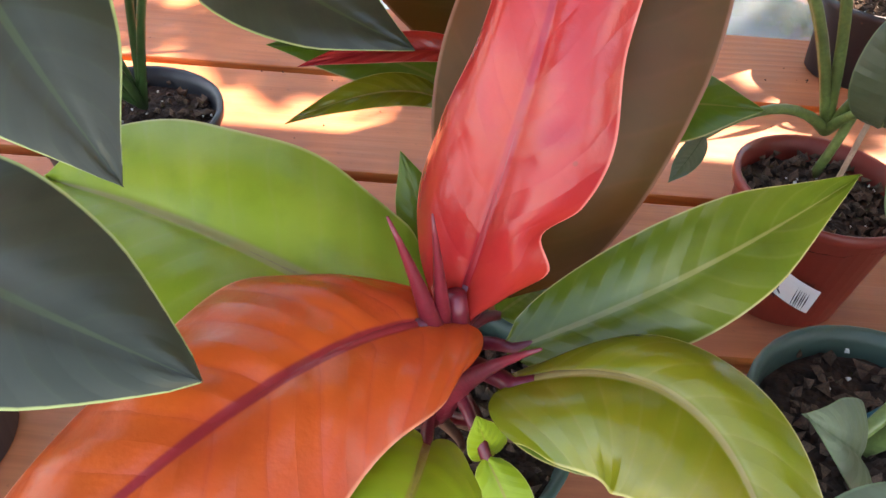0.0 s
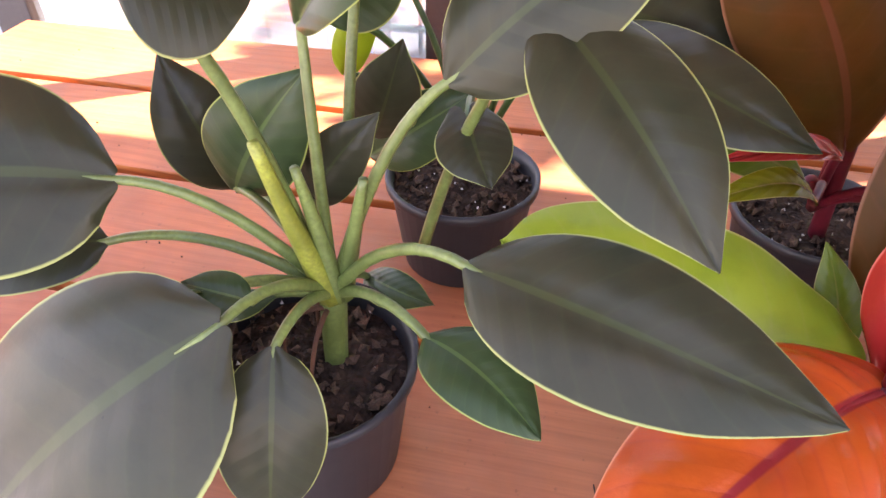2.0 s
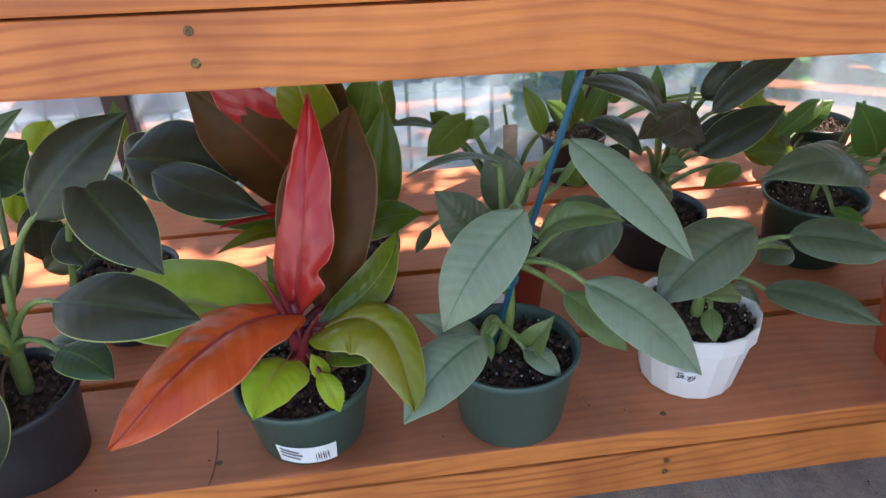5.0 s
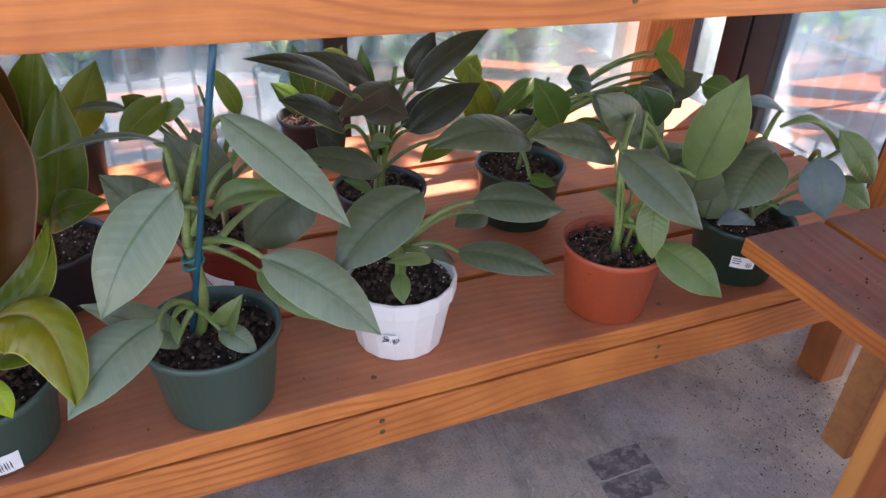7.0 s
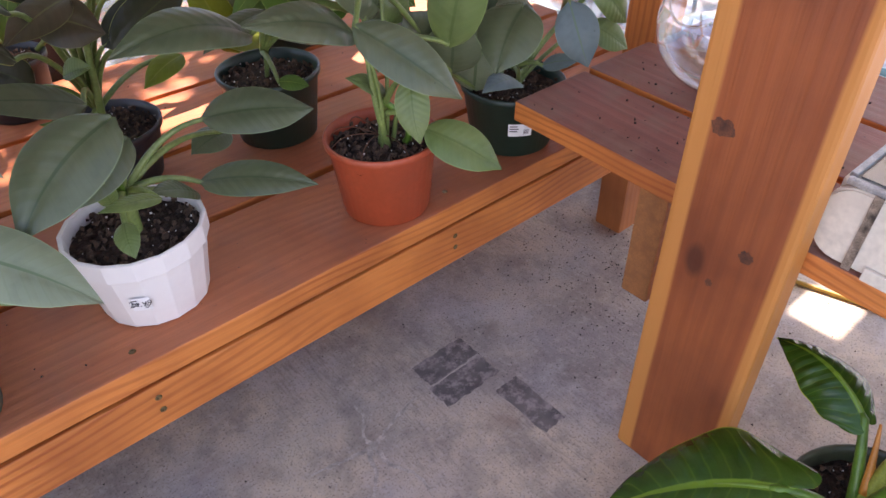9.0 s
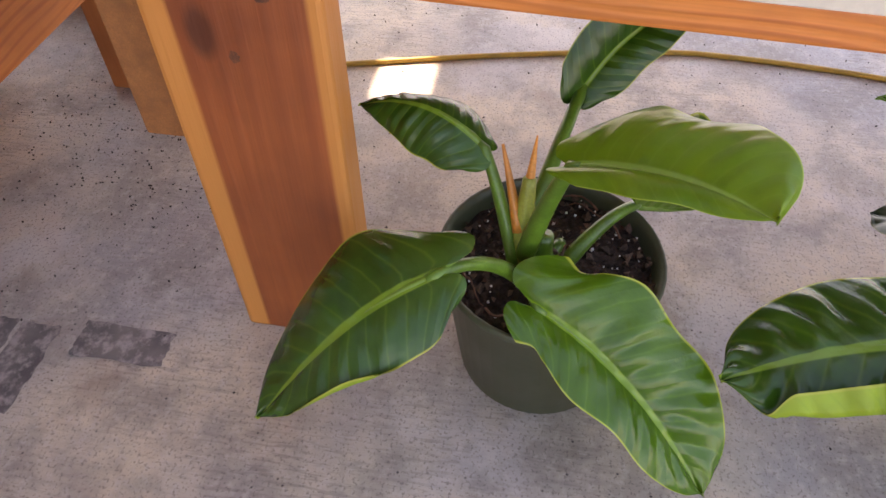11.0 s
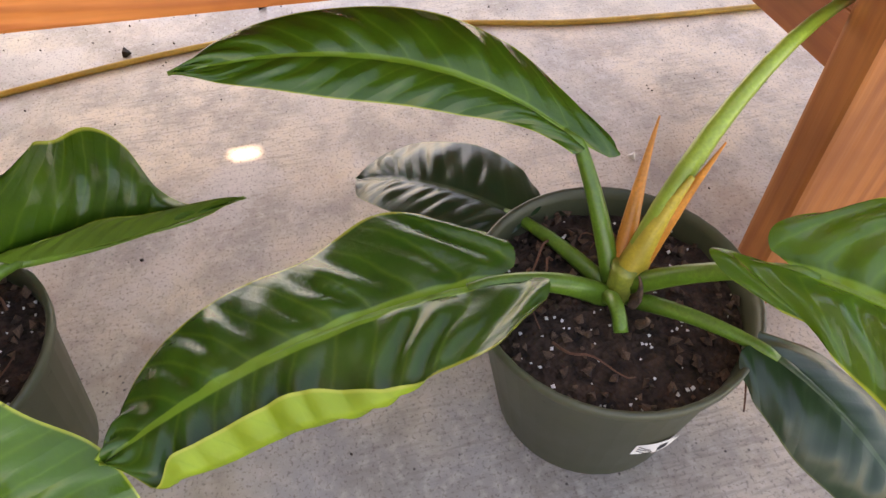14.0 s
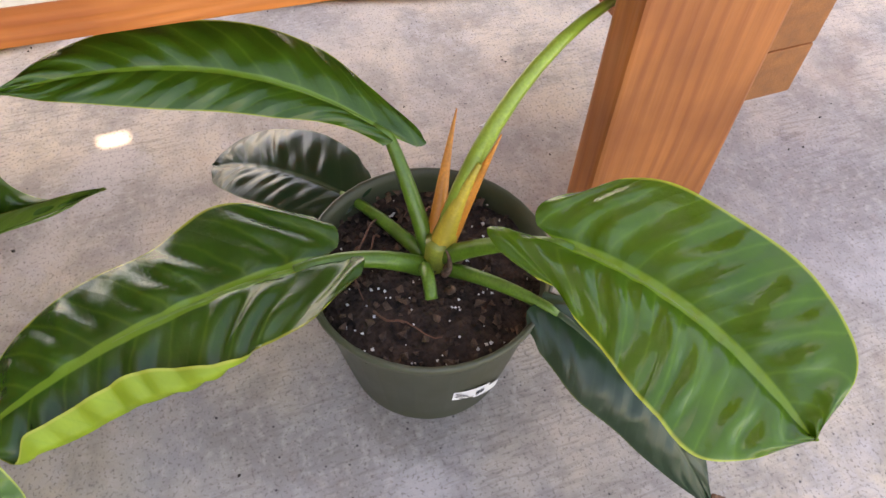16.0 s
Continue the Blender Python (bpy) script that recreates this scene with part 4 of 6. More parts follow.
middle_plant = potted("potted_green_philodendron", (2.455, 0.52, TOP), 0.118, 0.165, DKGREEN_POT, "green philodendron in a dark green pot on the middle slats", STEM_G, seed=11)
bronze_plant = potted("potted_bronze_philodendron", (2.09, 0.58, TOP), 0.118, 0.13, BLACK_POT, "bronze-leaved philodendron in a black pot", STEM_G, seed=12)
back_plant_a = potted("potted_young_plant", (1.36, 1.06, TOP), 0.09, 0.16, BLACK_POT, "small green plant in a black pot by the window", STEM_G, seed=13)
back_plant_b = potted("potted_young_plant", (2.02, 1.06, TOP), 0.10, 0.15, BLACK_POT, "young green plant in a black pot by the window", STEM_G, seed=14)
back_plant_c = potted("potted_young_plant", (2.75, 0.98, TOP), 0.10, 0.15, DKGREEN_POT, "lime-leaved young plant in a dark green pot", STEM_G, seed=15)
floor_plant_a = potted("potted_imperial_philodendron", (2.695, -0.885, 0.0), 0.155, 0.235, OLIVE_POT, "large glossy green philodendron in an olive pot on the floor", STEM_IMP, r_base=0.12, seed=16, perlite=100, fill=0.86)
floor_plant_b = potted("potted_imperial_philodendron", (2.60, -1.646, 0.0), 0.161, 0.235, OLIVE_POT, "large glossy green philodendron with price stickers, olive pot on the floor", STEM_IMP, r_base=0.12, seed=17, perlite=100, fill=0.84)


# dark philodendron in the black pot
leaf(dark_plant, (0.762, -0.006, 0.775), (0.500, -0.126, 0.512), 0.246, M_DARK, (0.279, -0.269, 0.922), stem=(0.800, 0.135, 0.690), arch=0.08, point=0.12, sr=0.0049)
leaf(dark_plant, (0.636, 0.080, 0.836), (0.405, 0.020, 0.807), 0.181, M_DARK, (0.481, -0.478, 0.735), stem=(0.800, 0.135, 0.690), arch=0.12, sr=0.0049)
leaf(dark_plant, (0.589, 0.100, 0.746), (0.425, 0.050, 0.704), 0.092, M_DARK, (0.376, -0.380, 0.845), stem=(0.800, 0.135, 0.690), sr=0.0049)
leaf(dark_plant, (0.791, 0.020, 0.728), (0.792, -0.050, 0.568), 0.095, M_DARK, (0.262, -0.399, 0.879), stem=(0.800, 0.135, 0.690), arch=0.12, sr=0.0049)
leaf(dark_plant, (0.950, 0.036, 0.836), (1.173, -0.063, 0.848), 0.112, M_DARK, (0.101, -0.473, 0.875), stem=(0.800, 0.135, 0.690), arch=0.08, point=0.3, sr=0.0049)
leaf(dark_plant, (0.912, 0.060, 0.731), (1.015, -0.020, 0.730), 0.072, M_DARK2, (0.148, -0.427, 0.892), stem=(0.800, 0.135, 0.690), arch=0.08, point=0.3, sr=0.0049)
leaf(dark_plant, (0.914, 0.136, 0.928), (1.072, 0.180, 1.060), 0.108, M_DARK, (0.195, -0.771, 0.606), stem=(0.800, 0.135, 0.690), arch=0.1, sr=0.0049)
leaf(dark_plant, (0.988, 0.145, 0.974), (1.110, 0.030, 0.866), 0.106, M_DARK, (0.108, -0.653, 0.750), stem=(0.860, 0.250, 0.660), arch=0.12, heart=0.5, sr=0.0049)
leaf(dark_plant, (0.787, 0.160, 0.949), (0.969, 0.100, 1.102), 0.066, M_DARK2, (0.310, -0.756, 0.576), stem=(0.800, 0.135, 0.690), fold=0.5, sr=0.0049)
leaf(dark_plant, (0.718, 0.060, 1.022), (0.782, 0.105, 0.990), 0.105, M_DARK, (0.350, -0.700, 0.600), stem=(0.796, 0.132, 0.700), arch=0.05, fold=0.3, heart=0.2, blunt=0.7, sr=0.0052)
leaf(dark_plant, (0.620, 0.300, 0.681), (0.558, 0.300, 0.846), 0.099, M_DARK, (0.451, -0.690, 0.567), stem=(0.800, 0.135, 0.690), sr=0.0049)
leaf(dark_plant, (0.664, 0.220, 0.736), (0.763, 0.220, 0.883), 0.106, M_DARK2, (0.401, -0.709, 0.580), stem=(0.800, 0.135, 0.690), sr=0.0049)
leaf(dark_plant, (0.735, 0.250, 0.710), (0.820, 0.250, 0.830), 0.067, M_DARK, (0.339, -0.721, 0.604), stem=(0.800, 0.135, 0.690), sr=0.0049)
leaf(dark_plant, (0.707, 0.050, 0.742), (0.725, 0.020, 0.781), 0.024, M_DARK2, (0.298, -0.411, 0.862), stem=(0.800, 0.135, 0.690), sr=0.0049)
leaf(dark_plant, (0.761, 0.050, 0.751), (0.700, 0.050, 0.760), 0.044, M_DARK2, (0.286, -0.417, 0.863), stem=(0.800, 0.135, 0.690), sr=0.0049)
leaf(dark_plant, (0.676, 0.120, 0.656), (0.745, 0.120, 0.688), 0.035, M_DARK2, (0.268, -0.414, 0.870), stem=(0.800, 0.135, 0.690), sr=0.0049)
leaf(dark_plant, (0.793, 0.250, 0.612), (0.886, 0.200, 0.630), 0.051, M_DARK2, (0.183, -0.447, 0.875), stem=(0.800, 0.135, 0.690), sr=0.0049)
leaf(dark_plant, (0.794, 0.350, 1.024), (0.617, 0.350, 1.014), 0.094, M_DARK, (0.441, -0.802, 0.403), stem=(0.780, 0.250, 0.750), arch=0.06, sr=0.0049)

# second dark philodendron behind
leaf(dark_plant_b, (0.912, 0.225, 0.850), (0.945, 0.165, 0.815), 0.072, M_DARK, (0.191, -0.628, 0.754), stem=(0.870, 0.520, 0.600), heart=0.6, arch=0.1, sr=0.0042)
leaf(dark_plant_b, (1.024, 0.360, 0.886), (1.229, 0.265, 0.830), 0.097, M_DARK, (0.040, -0.691, 0.722), stem=(0.870, 0.520, 0.600), arch=0.1, sr=0.0042)
leaf(dark_plant_b, (0.974, 0.400, 0.900), (1.182, 0.360, 0.863), 0.164, M_DARK, (0.081, -0.780, 0.620), stem=(0.870, 0.520, 0.600), arch=0.1, sr=0.0042)
leaf(dark_plant_b, (0.744, 0.300, 0.906), (0.808, 0.400, 0.950), 0.116, M_DARK2, (0.389, -0.797, 0.463), stem=(0.870, 0.520, 0.600), sr=0.0042)
leaf(dark_plant_b, (0.711, 0.450, 0.767), (0.767, 0.450, 0.883), 0.049, M_LIME, (0.374, -0.783, 0.497), stem=(0.870, 0.520, 0.600), sr=0.0042)
leaf(dark_plant_b, (0.760, 0.400, 0.707), (0.816, 0.360, 0.861), 0.087, M_DARK, (0.306, -0.769, 0.561), stem=(0.870, 0.520, 0.600), sr=0.0042)
leaf(dark_plant_b, (0.757, 0.400, 0.684), (0.891, 0.400, 0.789), 0.089, M_DARK2, (0.271, -0.764, 0.586), stem=(0.870, 0.520, 0.600), sr=0.0042)
leaf(dark_plant_b, (0.767, 0.500, 0.886), (0.817, 0.500, 0.952), 0.072, M_LIME, (0.346, -0.827, 0.444), stem=(0.870, 0.520, 0.600), sr=0.0042)
leaf(dark_plant_b, (0.932, 0.500, 0.828), (1.033, 0.500, 0.891), 0.119, M_DARK, (0.152, -0.853, 0.499), stem=(0.870, 0.520, 0.600), sr=0.0042)

# orange philodendron in the labelled green pot
blade(orange_plant, (1.276, 0.083, 0.749), (1.304, 0.117, 0.898), (1.334, 0.205, 1.058), (1.238, 0.130, 0.796), (1.352, 0.101, 0.883), M_RED, stem=(1.262, 0.100, 0.660), lob=(0.2, 0.25), outline=(((0, 0.32), (0.08, 0.74), (0.2, 1.0), (0.34, 0.86), (0.5, 0.64), (0.7, 0.58), (0.86, 0.36), (1, 0)), ((0, 0.3), (0.07, 0.62), (0.15, 0.86), (0.225, 0.6), (0.3, 0.9), (0.42, 1.08), (0.56, 0.86), (0.72, 0.74), (0.87, 0.42), (1, 0))), at=(0.2, 0.42), camber=0.22, quilt=0.3, pairs=6, wave=0.05, up=(-0.1, -0.9, 0.4), seed=12, sr=0.007, lift=0.0)
blade(orange_plant, (1.260, 0.058, 0.757), (1.164, -0.032, 0.779), (1.045, -0.154, 0.718), (1.160, 0.085, 0.764), (1.203, -0.094, 0.752), M_ORANGE, stem=(1.262, 0.100, 0.670), lob=(0.1, 0.4), outline=(((0, 0.5), (0.1, 0.78), (0.2, 0.86), (0.34, 1.0), (0.55, 0.95), (0.75, 0.8), (0.88, 0.52), (0.96, 0.2), (1, 0)), ((0, 0.5), (0.1, 0.66), (0.25, 0.76), (0.5, 0.98), (0.7, 0.92), (0.86, 0.6), (0.95, 0.26), (1, 0))), at=(0.3, 0.5), camber=0.12, quilt=0.45, pairs=9, wave=0.03, up=(0.0, -0.4, 0.9), seed=13, sr=0.008, lift=0.1)
leaf(orange_plant, (1.312, 0.074, 0.717), (1.449, 0.042, 0.896), 0.078, M_OLIVE, (-0.159, -0.521, 0.839), stem=(1.262, 0.100, 0.670), arch=-0.2, fold=0.35)
blade(orange_plant, (1.310, 0.035, 0.733), (1.408, -0.008, 0.768), (1.445, -0.128, 0.696), (1.440, 0.012, 0.776), (1.376, -0.052, 0.734), M_LIMEGOLD, stem=(1.262, 0.100, 0.670), lob=(0.2, 0.2), outline=(ROUND, OVATE), at=(0.45, 0.5), camber=0.2, quilt=0.2, wave=0.03, up=(0.3, -0.2, 0.9), seed=14, sr=0.007, lift=0.1)
blade(orange_plant, (1.262, 0.004, 0.708), (1.252, -0.065, 0.742), (1.229, -0.138, 0.728), (1.200, -0.078, 0.750), (1.297, -0.038, 0.706), M_LIME, stem=(1.262, 0.100, 0.650), lob=(0.25, 0.25), at=(0.55, 0.4), camber=0.15, quilt=0.2, up=(0.0, -0.4, 0.9), seed=15, sr=0.005, lift=0.0)
leaf(orange_plant, (1.303, 0.030, 0.653), (1.329, 0.000, 0.592), 0.038, M_LIME, (-0.086, -0.389, 0.917), stem=(1.262, 0.100, 0.670), arch=0.2)
blade(orange_plant, (1.232, 0.072, 0.735), (1.100, 0.125, 0.756), (0.955, 0.190, 0.738), (1.060, 0.222, 0.790), (1.062, 0.042, 0.735), M_PALE, stem=(1.262, 0.100, 0.670), lob=(0.15, 0.15), outline=(ROUND, ROUND), at=(0.55, 0.5), camber=0.12, quilt=0.2, up=(0.2, -0.4, 0.9), seed=16, sr=0.006, lift=0.0)
leaf(orange_plant, (1.310, 0.150, 0.699), (1.396, 0.243, 1.023), 0.173, M_BROWN, (-0.186, -0.859, 0.476), stem=(1.262, 0.100, 0.670), arch=0.05, sr=0.007, mid=0.5)
leaf(orange_plant, (1.313, 0.100, 0.646), (1.402, 0.000, 0.693), 0.057, M_GREENLIME, (-0.114, -0.418, 0.901), stem=(1.262, 0.100, 0.670))
leaf(orange_plant, (1.262, 0.150, 0.685), (1.227, 0.180, 0.795), 0.043, M_GREENLIME, (-0.055, -0.656, 0.753), stem=(1.262, 0.100, 0.670))
leaf(orange_plant, (1.310, 0.150, 0.669), (1.355, 0.200, 0.662), 0.050, M_GREENLIME, (-0.109, -0.558, 0.823), stem=(1.262, 0.100, 0.670))
leaf(orange_plant, (1.311, 0.050, 0.628), (1.293, 0.040, 0.687), 0.030, M_LIME, (-0.086, -0.455, 0.886), stem=(1.262, 0.100, 0.670))

# reddish philodendron behind it
leaf(reddish_plant, (1.306, 0.420, 0.754), (1.112, 0.360, 1.048), 0.168, M_BROWN, (-0.027, -0.926, 0.376), stem=(1.330, 0.500, 0.620), mid=0.55)
leaf(reddish_plant, (1.296, 0.420, 0.844), (1.145, 0.360, 1.070), 0.095, M_RED, (-0.039, -0.943, 0.330), stem=(1.330, 0.500, 0.620), mid=0.5)
leaf(reddish_plant, (1.314, 0.420, 0.873), (1.291, 0.360, 1.085), 0.113, M_LIMEGOLD, (-0.116, -0.944, 0.309), stem=(1.330, 0.500, 0.620))
leaf(reddish_plant, (1.339, 0.460, 0.847), (1.361, 0.420, 1.056), 0.092, M_BROWN, (-0.153, -0.936, 0.317), stem=(1.330, 0.500, 0.620))
leaf(reddish_plant, (1.364, 0.480, 0.809), (1.436, 0.440, 1.037), 0.104, M_GREENLIME, (-0.191, -0.924, 0.331), stem=(1.330, 0.500, 0.620))
leaf(reddish_plant, (1.283, 0.360, 0.776), (1.139, 0.260, 0.811), 0.031, M_RED, (-0.021, -0.603, 0.798), stem=(1.330, 0.500, 0.620), fold=0.6)
leaf(reddish_plant, (1.269, 0.340, 0.730), (1.130, 0.240, 0.772), 0.036, M_LIMEGOLD, (-0.011, -0.487, 0.874), stem=(1.330, 0.500, 0.620), arch=0.2, fold=0.4)
leaf(reddish_plant, (1.273, 0.400, 0.716), (1.086, 0.360, 0.777), 0.061, M_GREENLIME, (0.000, -0.600, 0.800), stem=(1.330, 0.500, 0.620))
leaf(reddish_plant, (1.395, 0.340, 0.733), (1.502, 0.260, 0.804), 0.075, M_GREENLIME, (-0.011, -0.667, 0.745), stem=(1.330, 0.500, 0.620), arch=0.2)
leaf(reddish_plant, (1.380, 0.400, 0.687), (1.452, 0.420, 0.963), 0.101, M_GREENLIME, (0.009, -0.844, 0.537), stem=(1.330, 0.500, 0.620))

# silvery philodendron with the blue stake
leaf(staked_plant, (1.617, -0.030, 0.944), (1.497, -0.075, 0.792), 0.102, M_SILVER, (-0.091, -0.559, 0.824), stem=(1.620, 0.100, 0.850), arch=0.1)
leaf(staked_plant, (1.699, 0.033, 1.017), (1.843, -0.088, 0.877), 0.070, M_SILVER, (-0.222, -0.526, 0.821), stem=(1.660, 0.100, 0.920), arch=0.05)
leaf(staked_plant, (1.727, 0.000, 0.795), (1.881, -0.097, 0.675), 0.094, M_SILVER, (-0.209, -0.440, 0.873), stem=(1.630, 0.100, 0.780), arch=0.12)
leaf(staked_plant, (1.665, 0.060, 0.850), (1.785, 0.020, 0.887), 0.048, M_SILVERG, (-0.176, -0.521, 0.836), stem=(1.620, 0.100, 0.850), arch=0.3, fold=0.6)
leaf(staked_plant, (1.556, -0.030, 0.737), (1.429, -0.123, 0.673), 0.093, M_SILVER, (-0.037, -0.442, 0.896), stem=(1.610, 0.100, 0.660), arch=0.1)
leaf(staked_plant, (1.578, 0.080, 0.616), (1.460, 0.000, 0.772), 0.074, M_SILVER, (-0.048, -0.473, 0.880), stem=(1.610, 0.100, 0.660), fold=0.4)
leaf(staked_plant, (1.724, 0.100, 0.709), (1.823, 0.040, 0.618), 0.060, M_SILVERG, (-0.190, -0.499, 0.845), stem=(1.630, 0.100, 0.780))
leaf(staked_plant, (1.603, 0.160, 0.789), (1.513, 0.141, 0.906), 0.089, M_SILVERD, (-0.095, -0.728, 0.679), stem=(1.620, 0.150, 0.800))
leaf(staked_plant, (1.615, 0.120, 0.952), (1.464, 0.000, 0.999), 0.018, M_SILVERD, (-0.052, -0.425, 0.904), stem=(1.620, 0.120, 0.850), fold=0.6, arch=0.1)
leaf(staked_plant, (1.672, 0.250, 0.794), (1.615, 0.250, 0.918), 0.086, M_SILVERD, (-0.161, -0.816, 0.555), stem=(1.630, 0.150, 0.800))
leaf(staked_plant, (1.658, 0.080, 0.611), (1.689, 0.040, 0.710), 0.053, M_SILVERG, (-0.168, -0.615, 0.771), stem=(1.610, 0.100, 0.660), fold=0.8, arch=0.2)
leaf(staked_plant, (1.645, 0.050, 0.639), (1.696, -0.000, 0.613), 0.044, M_SILVER, (-0.113, -0.403, 0.908), stem=(1.610, 0.100, 0.660), arch=0.2)
leaf(staked_plant, (1.576, 0.040, 0.690), (1.578, 0.000, 0.664), 0.017, M_SILVERG, (-0.096, -0.555, 0.826), stem=(1.610, 0.100, 0.660))
leaf(staked_plant, (1.847, 0.220, 0.793), (1.718, 0.250, 0.669), 0.137, M_SILVERD, (-0.081, -0.727, 0.682), stem=(1.660, 0.140, 0.750))
leaf(staked_plant, (1.706, 0.120, 0.905), (1.745, 0.100, 0.986), 0.014, M_SILVERG, (-0.232, -0.740, 0.631), stem=(1.630, 0.100, 0.800))

# heart-leaved philodendron in the red pot
leaf(tagged_plant, (1.614, 0.500, 0.882), (1.528, 0.440, 0.835), 0.074, M_LIME2, (-0.078, -0.722, 0.687), stem=(1.700, 0.500, 0.650), heart=0.6)
leaf(tagged_plant, (1.623, 0.500, 0.867), (1.657, 0.440, 0.887), 0.058, M_LIME2, (-0.117, -0.725, 0.679), stem=(1.700, 0.500, 0.650), heart=0.4)
leaf(tagged_plant, (1.593, 0.550, 0.838), (1.544, 0.520, 0.898), 0.055, M_LIME2, (-0.081, -0.802, 0.592), stem=(1.700, 0.500, 0.650))
leaf(tagged_plant, (1.753, 0.400, 0.882), (1.712, 0.400, 0.979), 0.040, M_LIME2, (-0.194, -0.790, 0.582), stem=(1.700, 0.500, 0.650), fold=0.5)
leaf(tagged_plant, (1.693, 0.400, 0.720), (1.664, 0.400, 0.861), 0.092, M_SILVERD, (-0.165, -0.818, 0.551), stem=(1.700, 0.500, 0.650))
leaf(tagged_plant, (1.553, 0.500, 0.874), (1.459, 0.460, 0.900), 0.026, M_SILVERD, (-0.033, -0.566, 0.824), stem=(1.700, 0.500, 0.650), fold=0.5)
leaf(tagged_plant, (1.521, 0.400, 0.692), (1.486, 0.360, 0.658), 0.026, M_SILVERD, (-0.036, -0.591, 0.806), stem=(1.700, 0.500, 0.650))
leaf(tagged_plant, (1.818, 0.450, 0.775), (1.853, 0.420, 0.746), 0.049, M_LIME2, (-0.213, -0.665, 0.716), stem=(1.700, 0.500, 0.650))

# silvery philodendron in the white pot
leaf(white_pot_plant, (1.991, 0.030, 0.849), (1.830, -0.020, 0.754), 0.109, M_SILVERD, (-0.157, -0.569, 0.807), stem=(2.000, 0.160, 0.660), arch=0.1)
leaf(white_pot_plant, (2.157, 0.160, 0.740), (2.329, 0.100, 0.721), 0.090, M_SILVERD, (-0.273, -0.490, 0.828), stem=(2.000, 0.160, 0.660), arch=0.12)
leaf(white_pot_plant, (2.119, 0.140, 0.642), (2.272, 0.020, 0.627), 0.072, M_SILVERD, (-0.226, -0.421, 0.879), stem=(2.000, 0.160, 0.660), arch=0.1)
leaf(white_pot_plant, (2.032, 0.080, 0.679), (1.935, 0.040, 0.718), 0.031, M_SILVERG, (-0.151, -0.452, 0.879), stem=(2.000, 0.160, 0.660))
leaf(white_pot_plant, (1.965, 0.050, 0.681), (1.953, 0.000, 0.651), 0.036, M_SILVERG, (-0.167, -0.522, 0.837), stem=(2.000, 0.160, 0.660))
leaf(white_pot_plant, (2.027, 0.140, 0.759), (1.904, 0.100, 0.699), 0.084, M_SILVERD, (-0.185, -0.622, 0.761), stem=(2.000, 0.160, 0.660))
leaf(white_pot_plant, (2.109, 0.140, 0.621), (2.023, 0.100, 0.682), 0.044, M_SILVERD, (-0.176, -0.446, 0.878), stem=(2.000, 0.160, 0.660))
leaf(white_pot_plant, (1.967, 0.100, 0.684), (1.958, 0.100, 0.735), 0.031, M_SILVERG, (-0.202, -0.673, 0.712), stem=(2.000, 0.160, 0.660))
leaf(white_pot_plant, (2.222, 0.240, 0.658), (2.133, 0.200, 0.662), 0.060, M_SILVERD, (-0.249, -0.546, 0.800), stem=(2.000, 0.160, 0.660))

# silvery philodendron in the terracotta-coloured pot
leaf(terracotta_plant, (2.596, 0.050, 0.775), (2.606, -0.005, 1.005), 0.108, M_SILVERG, (-0.659, -0.669, 0.343), stem=(2.470, 0.100, 0.800), arch=0.05)
leaf(terracotta_plant, (2.372, 0.010, 0.878), (2.478, -0.120, 0.768), 0.086, M_SILVERD, (-0.420, -0.474, 0.774), stem=(2.470, 0.120, 0.900), arch=0.12)
leaf(terracotta_plant, (2.468, 0.000, 0.771), (2.450, -0.040, 0.662), 0.062, M_SILVERG, (-0.444, -0.500, 0.744), stem=(2.470, 0.100, 0.660))
leaf(terracotta_plant, (2.496, 0.000, 0.659), (2.585, -0.110, 0.586), 0.090, M_SILVERG, (-0.382, -0.375, 0.845), stem=(2.470, 0.100, 0.660), arch=0.12)
leaf(terracotta_plant, (2.425, 0.100, 0.825), (2.209, 0.060, 0.907), 0.084, M_SILVERD, (-0.362, -0.549, 0.753), stem=(2.470, 0.120, 0.900), arch=0.12)
leaf(terracotta_plant, (2.495, 0.120, 0.850), (2.360, 0.100, 0.955), 0.085, M_SILVERD, (-0.485, -0.650, 0.584), stem=(2.470, 0.120, 0.900), arch=0.1)
leaf(terracotta_plant, (2.255, 0.140, 0.860), (2.022, 0.080, 0.904), 0.087, M_SILVERD, (-0.254, -0.542, 0.801), stem=(2.450, 0.150, 0.850), arch=0.15)
leaf(terracotta_plant, (2.593, 0.200, 0.824), (2.536, 0.200, 0.924), 0.107, M_DARK2, (-0.557, -0.689, 0.463), stem=(2.470, 0.120, 0.900))
leaf(terracotta_plant, (2.645, 0.100, 0.692), (2.636, 0.080, 0.809), 0.115, M_SILVERD, (-0.543, -0.559, 0.627), stem=(2.470, 0.100, 0.800))
leaf(terracotta_plant, (2.642, 0.150, 0.711), (2.573, 0.150, 0.815), 0.103, M_SILVERD, (-0.521, -0.588, 0.619), stem=(2.470, 0.120, 0.900))
leaf(terracotta_plant, (2.558, 0.200, 0.848), (2.625, 0.200, 0.781), 0.077, M_SILVERG, (-0.471, -0.566, 0.676), stem=(2.470, 0.120, 0.900))

